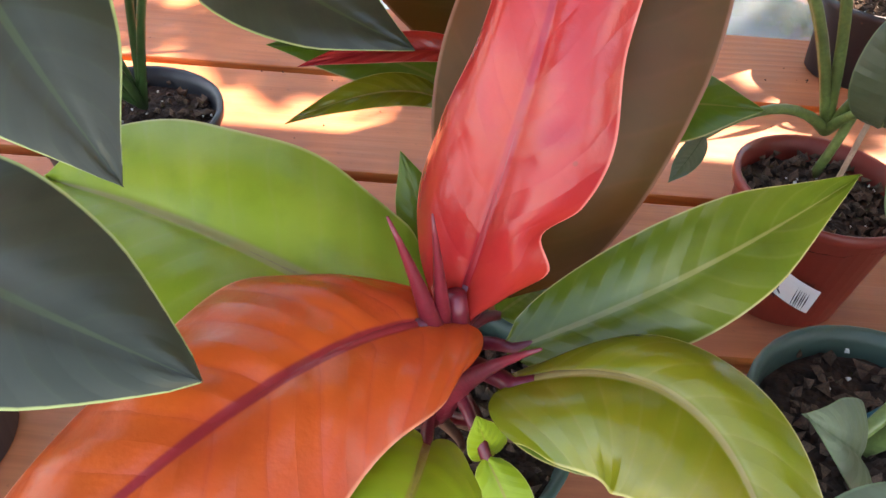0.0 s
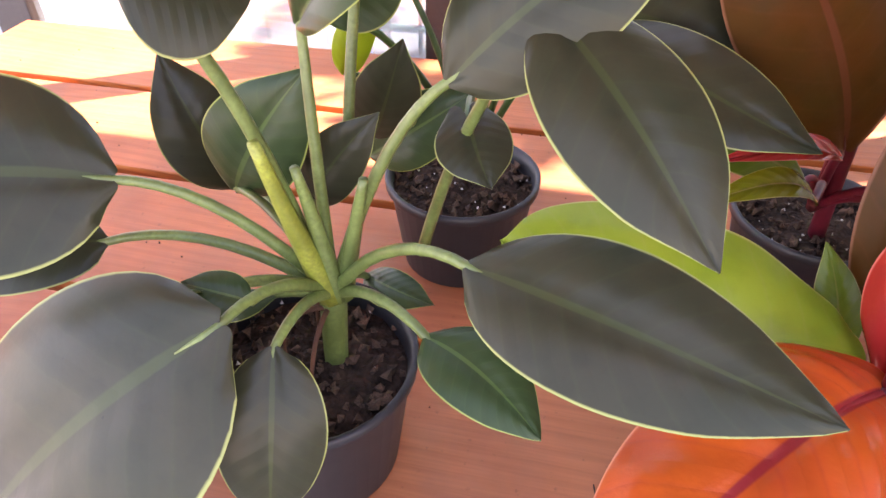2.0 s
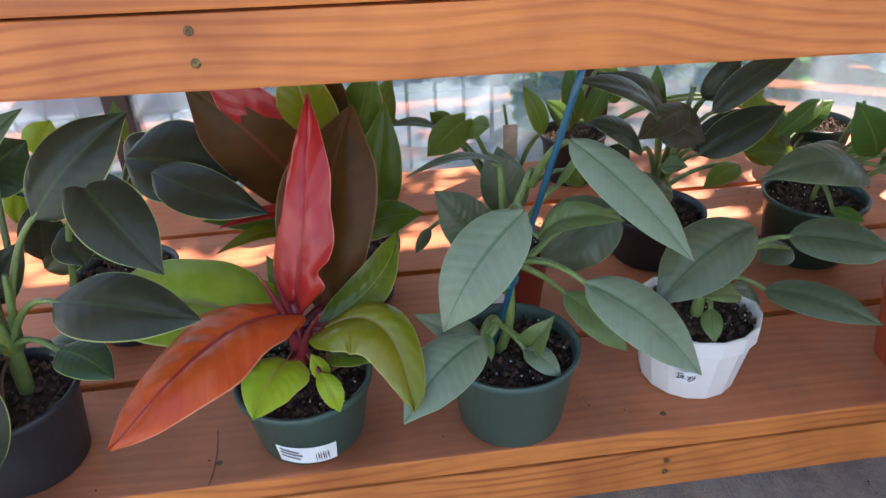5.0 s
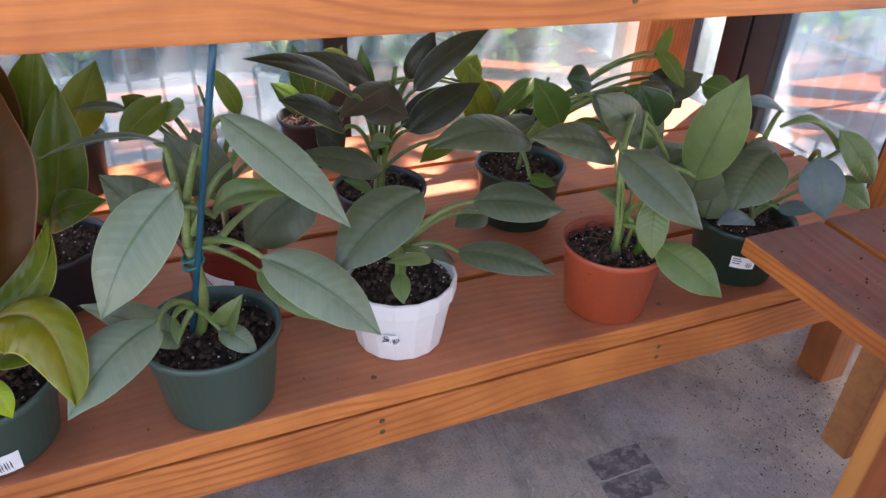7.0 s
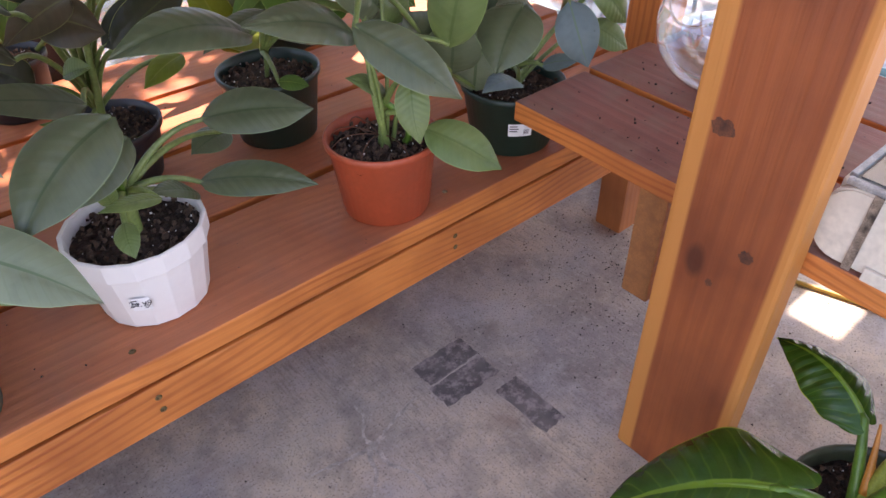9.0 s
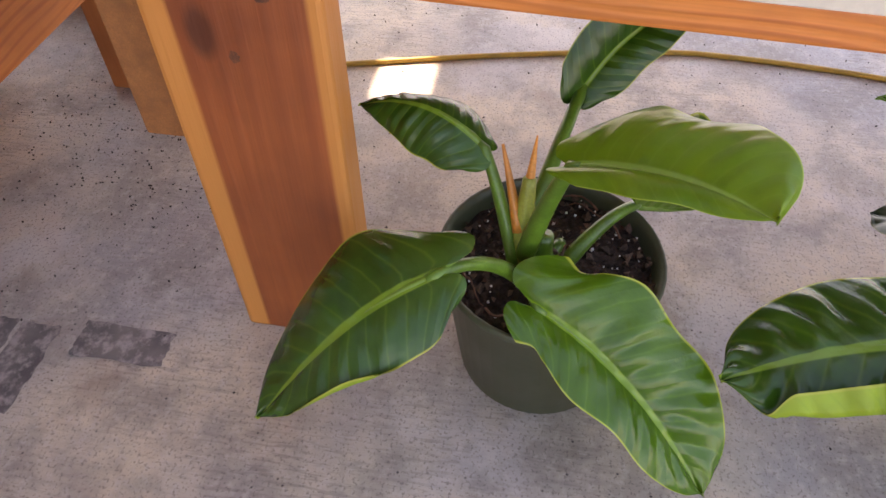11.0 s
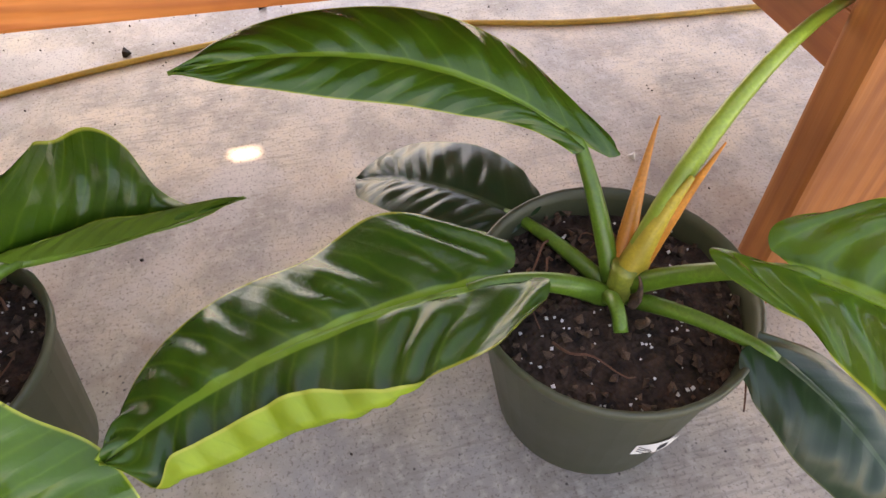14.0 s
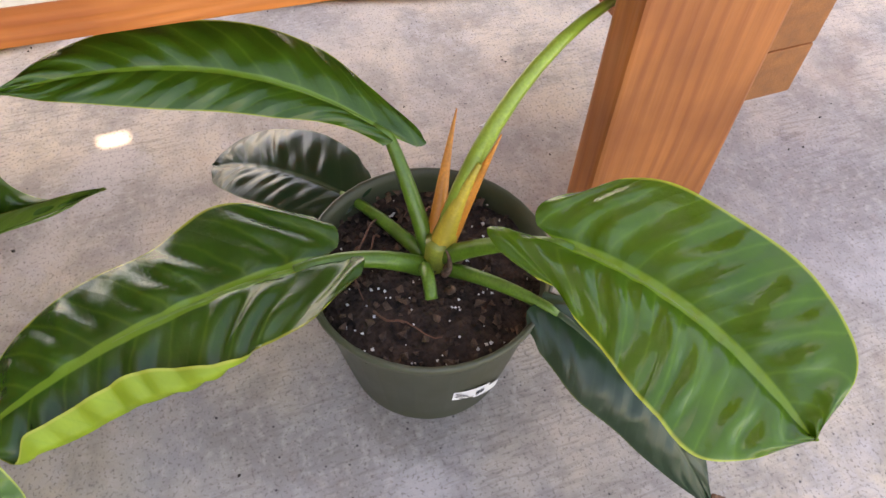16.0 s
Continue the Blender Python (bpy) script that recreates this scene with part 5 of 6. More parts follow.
# grey-green philodendron in the dark pot
leaf(trailing_plant, (2.871, 0.000, 0.798), (2.875, -0.060, 0.682), 0.089, M_SILVERB, (-0.581, -0.427, 0.693), stem=(2.950, 0.080, 0.750))
leaf(trailing_plant, (2.940, 0.020, 0.839), (3.043, -0.020, 0.720), 0.066, M_SILVERG, (-0.612, -0.424, 0.668), stem=(3.000, 0.060, 0.780), arch=0.2)
leaf(trailing_plant, (2.946, 0.000, 0.737), (3.016, -0.050, 0.679), 0.066, M_SILVERG, (-0.546, -0.371, 0.751), stem=(2.950, 0.080, 0.720))
leaf(trailing_plant, (2.791, 0.050, 0.799), (2.670, 0.000, 0.711), 0.129, M_SILVERD, (-0.536, -0.474, 0.698), stem=(2.850, 0.120, 0.630))
leaf(trailing_plant, (2.840, 0.100, 0.873), (2.693, 0.080, 0.914), 0.044, M_SILVERB, (-0.401, -0.367, 0.839), stem=(2.850, 0.140, 0.750))
leaf(trailing_plant, (2.805, 0.060, 0.629), (2.636, 0.000, 0.684), 0.055, M_SILVERB, (-0.466, -0.418, 0.780), stem=(2.850, 0.120, 0.630))
leaf(trailing_plant, (2.783, 0.040, 0.867), (2.884, 0.020, 0.855), 0.018, M_SILVERG, (-0.493, -0.400, 0.773), stem=(3.000, 0.060, 0.780), arch=0.3)
leaf(trailing_plant, (2.894, 0.120, 0.754), (2.763, 0.100, 0.795), 0.062, M_SILVERD, (-0.552, -0.487, 0.677), stem=(2.850, 0.120, 0.630))
leaf(trailing_plant, (2.873, 0.060, 0.650), (2.917, 0.000, 0.665), 0.043, M_SILVERB, (-0.428, -0.330, 0.842), stem=(2.850, 0.120, 0.630))
leaf(trailing_plant, (2.798, 0.150, 0.641), (2.772, 0.140, 0.830), 0.083, M_SILVERD, (-0.575, -0.545, 0.610), stem=(2.850, 0.120, 0.630))

# green philodendron in the middle row
leaf(middle_plant, (2.499, 0.420, 0.757), (2.402, 0.400, 0.890), 0.090, M_GREEN, (-0.452, -0.759, 0.469), stem=(2.450, 0.520, 0.660))
leaf(middle_plant, (2.567, 0.420, 0.857), (2.488, 0.400, 0.881), 0.083, M_DARK2, (-0.455, -0.696, 0.555), stem=(2.450, 0.520, 0.660))
leaf(middle_plant, (2.661, 0.400, 0.840), (2.765, 0.360, 0.726), 0.088, M_GREEN, (-0.472, -0.583, 0.662), stem=(2.450, 0.520, 0.660))
leaf(middle_plant, (2.440, 0.450, 0.771), (2.270, 0.400, 0.742), 0.054, M_SILVERD, (-0.280, -0.540, 0.794), stem=(2.450, 0.520, 0.660))
leaf(middle_plant, (2.541, 0.450, 0.714), (2.634, 0.420, 0.743), 0.058, M_GREEN, (-0.379, -0.553, 0.742), stem=(2.450, 0.520, 0.660))
leaf(middle_plant, (2.810, 0.500, 0.830), (2.927, 0.500, 0.724), 0.097, M_DARK, (-0.539, -0.633, 0.556), stem=(2.450, 0.520, 0.660))
leaf(middle_plant, (2.861, 0.500, 0.764), (2.980, 0.500, 0.814), 0.090, M_SILVERD, (-0.511, -0.575, 0.639), stem=(2.450, 0.520, 0.660))
leaf(middle_plant, (2.815, 0.500, 0.888), (2.878, 0.450, 0.801), 0.047, M_LIME2, (-0.504, -0.592, 0.629), stem=(2.450, 0.520, 0.660))
leaf(middle_plant, (3.036, 0.550, 0.761), (3.128, 0.500, 0.718), 0.088, M_GREEN, (-0.538, -0.547, 0.641), stem=(2.450, 0.520, 0.660))
leaf(middle_plant, (2.418, 0.400, 0.640), (2.468, 0.360, 0.627), 0.039, M_GREEN, (-0.299, -0.495, 0.816), stem=(2.450, 0.520, 0.660))

# bronze-leaved philodendron in the middle row
leaf(bronze_plant, (1.977, 0.380, 0.901), (1.757, 0.240, 1.034), 0.056, M_DARK, (-0.109, -0.631, 0.768), stem=(2.100, 0.620, 0.600), arch=0.12)
leaf(bronze_plant, (1.959, 0.400, 0.822), (1.820, 0.340, 0.921), 0.065, M_DARK, (-0.110, -0.607, 0.787), stem=(2.100, 0.620, 0.600), arch=0.12)
leaf(bronze_plant, (2.025, 0.500, 0.856), (2.125, 0.460, 0.806), 0.103, M_BRONZE, (-0.213, -0.711, 0.671), stem=(2.100, 0.620, 0.600))
leaf(bronze_plant, (2.141, 0.500, 0.759), (2.317, 0.500, 0.854), 0.089, M_DARK, (-0.303, -0.751, 0.587), stem=(2.100, 0.620, 0.600))
leaf(bronze_plant, (2.153, 0.550, 0.868), (2.218, 0.550, 0.972), 0.062, M_DARK, (-0.307, -0.854, 0.421), stem=(2.100, 0.620, 0.600))
leaf(bronze_plant, (2.153, 0.500, 0.855), (2.332, 0.500, 0.979), 0.066, M_DARK, (-0.321, -0.777, 0.542), stem=(2.100, 0.620, 0.600))
leaf(bronze_plant, (2.038, 0.400, 0.716), (1.845, 0.360, 0.801), 0.073, M_SILVERD, (-0.126, -0.573, 0.809), stem=(2.100, 0.620, 0.600), arch=0.12)
leaf(bronze_plant, (2.031, 0.450, 0.756), (2.074, 0.420, 0.769), 0.046, M_SILVERG, (-0.168, -0.574, 0.801), stem=(2.100, 0.620, 0.600), fold=0.7)
leaf(bronze_plant, (1.990, 0.550, 0.707), (1.929, 0.550, 0.771), 0.081, M_DARK, (-0.160, -0.771, 0.617), stem=(2.100, 0.620, 0.600))
leaf(bronze_plant, (2.053, 0.500, 0.601), (1.963, 0.450, 0.684), 0.040, M_GREEN, (-0.140, -0.553, 0.822), stem=(2.100, 0.620, 0.600))
leaf(bronze_plant, (2.298, 0.600, 0.672), (2.186, 0.550, 0.647), 0.058, M_LIME2, (-0.237, -0.604, 0.761), stem=(2.100, 0.620, 0.600))
leaf(bronze_plant, (2.078, 0.600, 0.816), (2.058, 0.600, 0.937), 0.041, M_GREEN, (-0.235, -0.867, 0.440), stem=(2.100, 0.620, 0.600))
leaf(bronze_plant, (2.174, 0.550, 0.889), (2.251, 0.500, 0.910), 0.048, M_BRONZE, (-0.214, -0.555, 0.804), stem=(2.100, 0.620, 0.600), fold=0.5)
leaf(middle_plant, (2.534, 0.350, 0.855), (2.672, 0.300, 0.746), 0.085, M_SILVERD, (-0.446, -0.595, 0.668), stem=(2.450, 0.520, 0.660))
leaf(middle_plant, (2.785, 0.400, 0.827), (2.649, 0.360, 0.809), 0.090, M_DARK, (-0.476, -0.591, 0.651), stem=(2.450, 0.520, 0.660))
leaf(middle_plant, (2.630, 0.400, 0.742), (2.768, 0.360, 0.670), 0.071, M_SILVERD, (-0.413, -0.523, 0.746), stem=(2.450, 0.520, 0.660))
leaf(terracotta_plant, (2.745, 0.140, 0.608), (2.739, 0.120, 0.778), 0.125, M_SILVER, (-0.603, -0.592, 0.535), stem=(2.470, 0.100, 0.750))
leaf(terracotta_plant, (2.499, 0.120, 0.688), (2.399, 0.100, 0.755), 0.048, M_SILVERG, (-0.377, -0.499, 0.780), stem=(2.470, 0.100, 0.660))
leaf(middle_plant, (2.811, 0.500, 0.875), (2.843, 0.500, 0.953), 0.034, M_LIME2, (-0.543, -0.667, 0.510), stem=(2.450, 0.520, 0.660))
leaf(bronze_plant, (2.090, 0.500, 0.869), (1.954, 0.420, 0.839), 0.073, M_BRONZE, (-0.169, -0.661, 0.731), stem=(2.100, 0.620, 0.600))
leaf(bronze_plant, (2.131, 0.520, 0.765), (2.299, 0.500, 0.835), 0.094, M_DARK, (-0.264, -0.692, 0.671), stem=(2.100, 0.620, 0.600))
leaf(bronze_plant, (2.085, 0.600, 0.838), (1.893, 0.500, 0.961), 0.065, M_DARK, (-0.163, -0.749, 0.642), stem=(2.100, 0.620, 0.600), arch=0.12)

# back row
leaf(back_plant_a, (1.369, 0.950, 0.661), (1.483, 0.900, 0.864), 0.113, M_LIME2, (0.109, -0.886, 0.450), stem=(1.360, 1.080, 0.620))
leaf(back_plant_a, (1.401, 0.950, 0.738), (1.507, 0.900, 0.729), 0.042, M_DARK2, (0.068, -0.628, 0.775), stem=(1.360, 1.080, 0.620))
leaf(back_plant_a, (1.270, 0.950, 0.704), (1.316, 0.950, 0.826), 0.094, M_GREEN, (0.067, -0.883, 0.465), stem=(1.360, 1.080, 0.620))
leaf(back_plant_a, (0.753, 1.000, 0.714), (0.755, 1.000, 0.825), 0.044, M_GREEN, (0.310, -0.842, 0.441), stem=(1.100, 1.100, 0.600))
leaf(back_plant_b, (2.000, 0.980, 0.664), (1.971, 0.980, 0.843), 0.067, M_GREEN, (-0.154, -0.883, 0.445), stem=(2.020, 1.080, 0.600))
leaf(back_plant_b, (2.032, 0.980, 0.661), (2.110, 0.980, 0.832), 0.061, M_GREEN, (-0.191, -0.875, 0.445), stem=(2.020, 1.080, 0.600))
leaf(back_plant_b, (1.977, 0.950, 0.661), (1.888, 0.900, 0.768), 0.065, M_GREEN, (-0.112, -0.741, 0.662), stem=(2.020, 1.080, 0.600))
leaf(back_plant_b, (2.088, 0.950, 0.731), (2.111, 0.900, 0.809), 0.049, M_GREEN, (-0.270, -0.710, 0.650), stem=(2.020, 1.080, 0.600))
leaf(back_plant_b, (2.062, 0.980, 0.820), (2.146, 0.950, 0.758), 0.050, M_LIME2, (-0.179, -0.751, 0.636), stem=(2.020, 1.080, 0.600))
leaf(back_plant_b, (2.467, 0.950, 0.698), (2.515, 0.950, 0.778), 0.092, M_LIME2, (-0.362, -0.824, 0.436), stem=(2.100, 1.060, 0.600))
leaf(back_plant_b, (2.495, 0.920, 0.681), (2.611, 0.900, 0.645), 0.085, M_LIME2, (-0.356, -0.737, 0.574), stem=(2.100, 1.060, 0.600))
leaf(back_plant_c, (2.560, 0.900, 0.515), (2.463, 0.900, 0.775), 0.106, M_LIME2, (-0.374, -0.797, 0.474), stem=(2.750, 0.980, 0.600))
leaf(back_plant_c, (2.597, 0.900, 0.567), (2.540, 0.880, 0.707), 0.064, M_SILVER, (-0.396, -0.786, 0.475), stem=(2.750, 0.980, 0.600))
leaf(back_plant_c, (2.684, 0.900, 0.703), (2.531, 0.850, 0.621), 0.060, M_GREEN, (-0.351, -0.664, 0.660), stem=(2.750, 0.980, 0.600))
leaf(back_plant_c, (2.660, 0.900, 0.530), (2.458, 0.850, 0.586), 0.107, M_LIME2, (-0.326, -0.650, 0.687), stem=(2.750, 0.980, 0.600))
leaf(back_plant_c, (2.613, 0.900, 0.621), (2.725, 0.900, 0.699), 0.073, M_GREEN, (-0.366, -0.659, 0.657), stem=(2.750, 0.980, 0.600))
leaf(back_plant_c, (2.637, 0.900, 0.562), (2.823, 0.880, 0.466), 0.075, M_SILVERD, (-0.338, -0.571, 0.748), stem=(2.750, 0.980, 0.600))

# floor plant beside the post
HEART = ((0, 0.8), (0.08, 0.72), (0.16, 0.86), (0.3, 1.0), (0.5, 0.98), (0.7, 0.88), (0.86, 0.66), (0.95, 0.36), (1, 0))
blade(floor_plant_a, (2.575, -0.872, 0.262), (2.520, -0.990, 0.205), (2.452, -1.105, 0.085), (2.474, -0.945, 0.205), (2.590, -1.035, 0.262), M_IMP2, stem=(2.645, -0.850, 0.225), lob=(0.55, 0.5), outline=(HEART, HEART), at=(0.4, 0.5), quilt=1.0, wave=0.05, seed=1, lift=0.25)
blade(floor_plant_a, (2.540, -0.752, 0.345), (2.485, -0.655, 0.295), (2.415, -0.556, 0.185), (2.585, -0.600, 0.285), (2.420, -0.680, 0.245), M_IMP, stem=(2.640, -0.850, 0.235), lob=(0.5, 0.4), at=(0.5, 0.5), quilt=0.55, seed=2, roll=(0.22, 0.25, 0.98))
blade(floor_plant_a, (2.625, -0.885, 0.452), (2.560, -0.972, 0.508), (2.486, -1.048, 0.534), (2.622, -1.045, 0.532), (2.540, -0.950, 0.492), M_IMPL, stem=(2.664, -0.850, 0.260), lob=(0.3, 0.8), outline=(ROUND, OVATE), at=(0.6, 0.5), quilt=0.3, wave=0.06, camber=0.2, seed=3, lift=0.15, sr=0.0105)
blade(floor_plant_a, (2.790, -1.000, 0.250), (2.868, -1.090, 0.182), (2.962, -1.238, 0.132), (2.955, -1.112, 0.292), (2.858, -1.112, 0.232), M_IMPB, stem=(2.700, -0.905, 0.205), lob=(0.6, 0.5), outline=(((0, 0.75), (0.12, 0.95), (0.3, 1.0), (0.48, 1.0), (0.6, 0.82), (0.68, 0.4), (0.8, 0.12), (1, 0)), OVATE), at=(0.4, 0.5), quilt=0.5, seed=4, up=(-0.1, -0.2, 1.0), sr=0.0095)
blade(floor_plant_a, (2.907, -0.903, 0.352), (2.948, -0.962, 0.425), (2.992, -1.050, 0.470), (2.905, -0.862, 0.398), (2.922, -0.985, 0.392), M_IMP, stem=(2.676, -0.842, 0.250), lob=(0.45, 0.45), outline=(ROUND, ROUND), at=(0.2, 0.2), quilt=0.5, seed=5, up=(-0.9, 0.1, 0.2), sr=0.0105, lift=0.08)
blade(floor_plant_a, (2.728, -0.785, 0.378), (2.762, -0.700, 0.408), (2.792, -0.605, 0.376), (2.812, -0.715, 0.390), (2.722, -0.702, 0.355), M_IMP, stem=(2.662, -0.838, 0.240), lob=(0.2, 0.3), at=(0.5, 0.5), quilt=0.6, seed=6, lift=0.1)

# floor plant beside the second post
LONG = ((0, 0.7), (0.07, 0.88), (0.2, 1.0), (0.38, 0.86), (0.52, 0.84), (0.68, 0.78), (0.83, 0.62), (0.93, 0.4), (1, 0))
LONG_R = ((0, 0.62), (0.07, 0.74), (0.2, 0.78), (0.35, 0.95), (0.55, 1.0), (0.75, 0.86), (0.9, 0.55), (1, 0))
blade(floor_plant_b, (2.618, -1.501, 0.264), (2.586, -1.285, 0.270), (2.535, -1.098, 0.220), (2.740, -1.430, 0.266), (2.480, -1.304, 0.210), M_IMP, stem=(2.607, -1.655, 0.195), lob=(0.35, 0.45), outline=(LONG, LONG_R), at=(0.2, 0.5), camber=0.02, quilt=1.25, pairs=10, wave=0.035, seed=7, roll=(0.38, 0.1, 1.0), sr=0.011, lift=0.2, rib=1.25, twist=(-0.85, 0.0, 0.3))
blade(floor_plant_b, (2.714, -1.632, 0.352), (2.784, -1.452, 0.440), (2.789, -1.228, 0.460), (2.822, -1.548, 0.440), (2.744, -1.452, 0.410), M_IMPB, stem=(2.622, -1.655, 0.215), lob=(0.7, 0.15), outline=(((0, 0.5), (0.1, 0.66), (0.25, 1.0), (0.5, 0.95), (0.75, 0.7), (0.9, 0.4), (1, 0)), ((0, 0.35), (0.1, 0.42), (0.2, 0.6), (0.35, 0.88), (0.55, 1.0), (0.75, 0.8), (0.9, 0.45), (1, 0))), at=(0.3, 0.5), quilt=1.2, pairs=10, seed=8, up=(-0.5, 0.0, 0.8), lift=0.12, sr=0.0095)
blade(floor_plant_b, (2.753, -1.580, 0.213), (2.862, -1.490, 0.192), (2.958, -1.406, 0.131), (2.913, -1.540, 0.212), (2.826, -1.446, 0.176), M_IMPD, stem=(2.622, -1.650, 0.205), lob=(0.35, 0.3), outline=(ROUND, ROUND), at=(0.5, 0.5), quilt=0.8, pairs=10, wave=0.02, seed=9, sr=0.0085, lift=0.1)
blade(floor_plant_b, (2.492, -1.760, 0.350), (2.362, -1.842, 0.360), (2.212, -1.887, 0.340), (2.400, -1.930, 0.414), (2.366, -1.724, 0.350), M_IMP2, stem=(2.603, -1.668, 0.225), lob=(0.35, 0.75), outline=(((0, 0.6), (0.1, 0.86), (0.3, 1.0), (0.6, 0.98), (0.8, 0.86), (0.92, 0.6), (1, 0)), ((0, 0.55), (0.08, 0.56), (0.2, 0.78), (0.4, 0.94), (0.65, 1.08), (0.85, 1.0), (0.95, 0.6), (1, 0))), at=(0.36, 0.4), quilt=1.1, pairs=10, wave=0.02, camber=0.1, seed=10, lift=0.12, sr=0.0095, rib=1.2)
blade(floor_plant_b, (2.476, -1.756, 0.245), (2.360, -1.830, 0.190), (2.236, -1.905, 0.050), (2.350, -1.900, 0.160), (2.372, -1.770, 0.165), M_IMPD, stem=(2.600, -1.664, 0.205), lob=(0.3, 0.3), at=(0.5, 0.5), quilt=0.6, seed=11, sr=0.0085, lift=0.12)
part("dry_tip", tube(bez((2.240, -1.902, 0.056), (2.228, -1.918, 0.046), (2.238, -1.936, 0.032), 8), [0.012, 0.014, 0.013, 0.014, 0.012, 0.011, 0.010, 0.007, 0.003], 7, 0.25), LEAFLIT, floor_plant_b, "dry brown curled leaf tip")

# ---- stems, sheaths, labels and small parts of the plants ----
def shoot(plant, a, b, c, r0, r1, material, name="stem"):
    k = 10
    part(name, tube(bez(a, b, c, k), [r0 + (r1 - r0) * i / k for i in range(k + 1)], 8), material, plant)


shoot(dark_plant, (0.795, 0.13, 0.59), (0.797, 0.13, 0.64), (0.80, 0.135, 0.71), 0.013, 0.015, STEM_G)
shoot(dark_plant, (0.80, 0.13, 0.69), (0.785, 0.105, 0.78), (0.772, 0.085, 0.885), 0.013, 0.005, SPIKE_Y, "sheath")
shoot(dark_plant, (0.805, 0.13, 0.69), (0.80, 0.12, 0.78), (0.79, 0.11, 0.85), 0.011, 0.004, STEM_G, "sheath")
shoot(dark_plant, (0.81, 0.135, 0.69), (0.83, 0.13, 0.78), (0.845, 0.12, 0.84), 0.010, 0.004, STEM_G, "sheath")
for k in range(7):
    a = RNG.uniform(0, 6.28)
    x, y = 0.795 + 0.055 * math.cos(a), 0.11 + 0.055 * math.sin(a)
    shoot(dark_plant, (0.797, 0.125, 0.68), (x, y, 0.69), (x, y, 0.592), 0.003, 0.0015, ROOT, "aerial_root")
shoot(orange_plant, (1.255, 0.125, 0.565), (1.258, 0.122, 0.60), (1.26, 0.12, 0.65), 0.013, 0.011, STEM_RED)
shoot(orange_plant, (1.27, 0.08, 0.66), (1.267, 0.052, 0.755), (1.233, 0.05, 0.843), 0.0135, 0.0008, SPIKE_R, "sheath")
shoot(orange_plant, (1.27, 0.085, 0.68), (1.266, 0.056, 0.77), (1.256, 0.055, 0.843), 0.0095, 0.0006, SPIKE_R, "sheath")
shoot(orange_plant, (1.27, 0.08, 0.64), (1.28, 0.05, 0.72), (1.322, 0.03, 0.772), 0.0115, 0.001, SPIKE_R, "sheath")
shoot(orange_plant, (1.265, 0.08, 0.63), (1.285, 0.06, 0.70), (1.272, 0.075, 0.765), 0.011, 0.007, SPIKE_R, "sheath")
for k in range(5):
    shoot(orange_plant, (1.262, 0.10, 0.60), (1.25 + 0.02 * k, 0.06 + 0.01 * (k % 2), 0.63), (1.235 + 0.025 * k, 0.05 - 0.01 * (k % 3), 0.66 + 0.01 * (k % 2)), 0.006, 0.002, SPIKE_R if k % 2 else ROOT, "sheath")
shoot(reddish_plant, (1.35, 0.5, 0.57), (1.34, 0.49, 0.68), (1.33, 0.47, 0.80), 0.012, 0.008, STEM_RED)
shoot(staked_plant, (1.61, 0.10, 0.60), (1.64, 0.09, 0.68), (1.62, 0.10, 0.78), 0.010, 0.009, STEM_G)
shoot(staked_plant, (1.62, 0.10, 0.78), (1.62, 0.11, 0.85), (1.66, 0.10, 0.95), 0.009, 0.005, STEM_G)
shoot(staked_plant, (1.595, 0.115, 0.58), (1.648, 0.06, 0.86), (1.700, 0.0, 1.138), 0.0052, 0.0052, STAKE_BLUE, "stake")
for z in (0.75, 0.765):
    part("plant_tie", tube([(1.623 + 0.016 * math.cos(a), 0.095 + 0.016 * math.sin(a), z + 0.006 * math.cos(a)) for a in (2 * math.pi * k / 16 for k in range(17))], 0.0032, 6), TIE, staked_plant)
shoot(tagged_plant, (1.70, 0.48, 0.6), (1.72, 0.47, 0.75), (1.69, 0.47, 0.92), 0.006, 0.003, STEM_G)
part("tag", box(1.679, 1.708, 0.419, 0.421, 0.825, 0.896), TAG, tagged_plant, "small wooden name tag", smooth=False)
shoot(tagged_plant, (1.694, 0.424, 0.62), (1.694, 0.424, 0.75), (1.694, 0.424, 0.845), 0.003, 0.003, TAG, "tag_stick")
shoot(white_pot_plant, (1.995, 0.15, 0.58), (2.0, 0.15, 0.62), (2.0, 0.155, 0.68), 0.012, 0.010, STEM_G)
shoot(white_pot_plant, (2.0, 0.15, 0.64), (1.985, 0.13, 0.72), (2.0, 0.12, 0.76), 0.008, 0.003, STEM_IMP, "sheath")
shoot(terracotta_plant, (2.465, 0.08, 0.60), (2.43, 0.09, 0.75), (2.46, 0.11, 0.92), 0.0068, 0.0045, STEM_G)
shoot(terracotta_plant, (2.50, 0.07, 0.60), (2.52, 0.05, 0.64), (2.46, 0.09, 0.70), 0.008, 0.006, STEM_IMP)
for k in range(6):
    a = RNG.uniform(0, 6.28)
    shoot(terracotta_plant, (2.46, 0.1, 0.62), (2.46 + 0.08 * math.cos(a), 0.1 + 0.08 * math.sin(a), 0.65), (2.46 + 0.1 * math.cos(a), 0.1 + 0.1 * math.sin(a), 0.605), 0.0012, 0.0008, ROOT, "root")
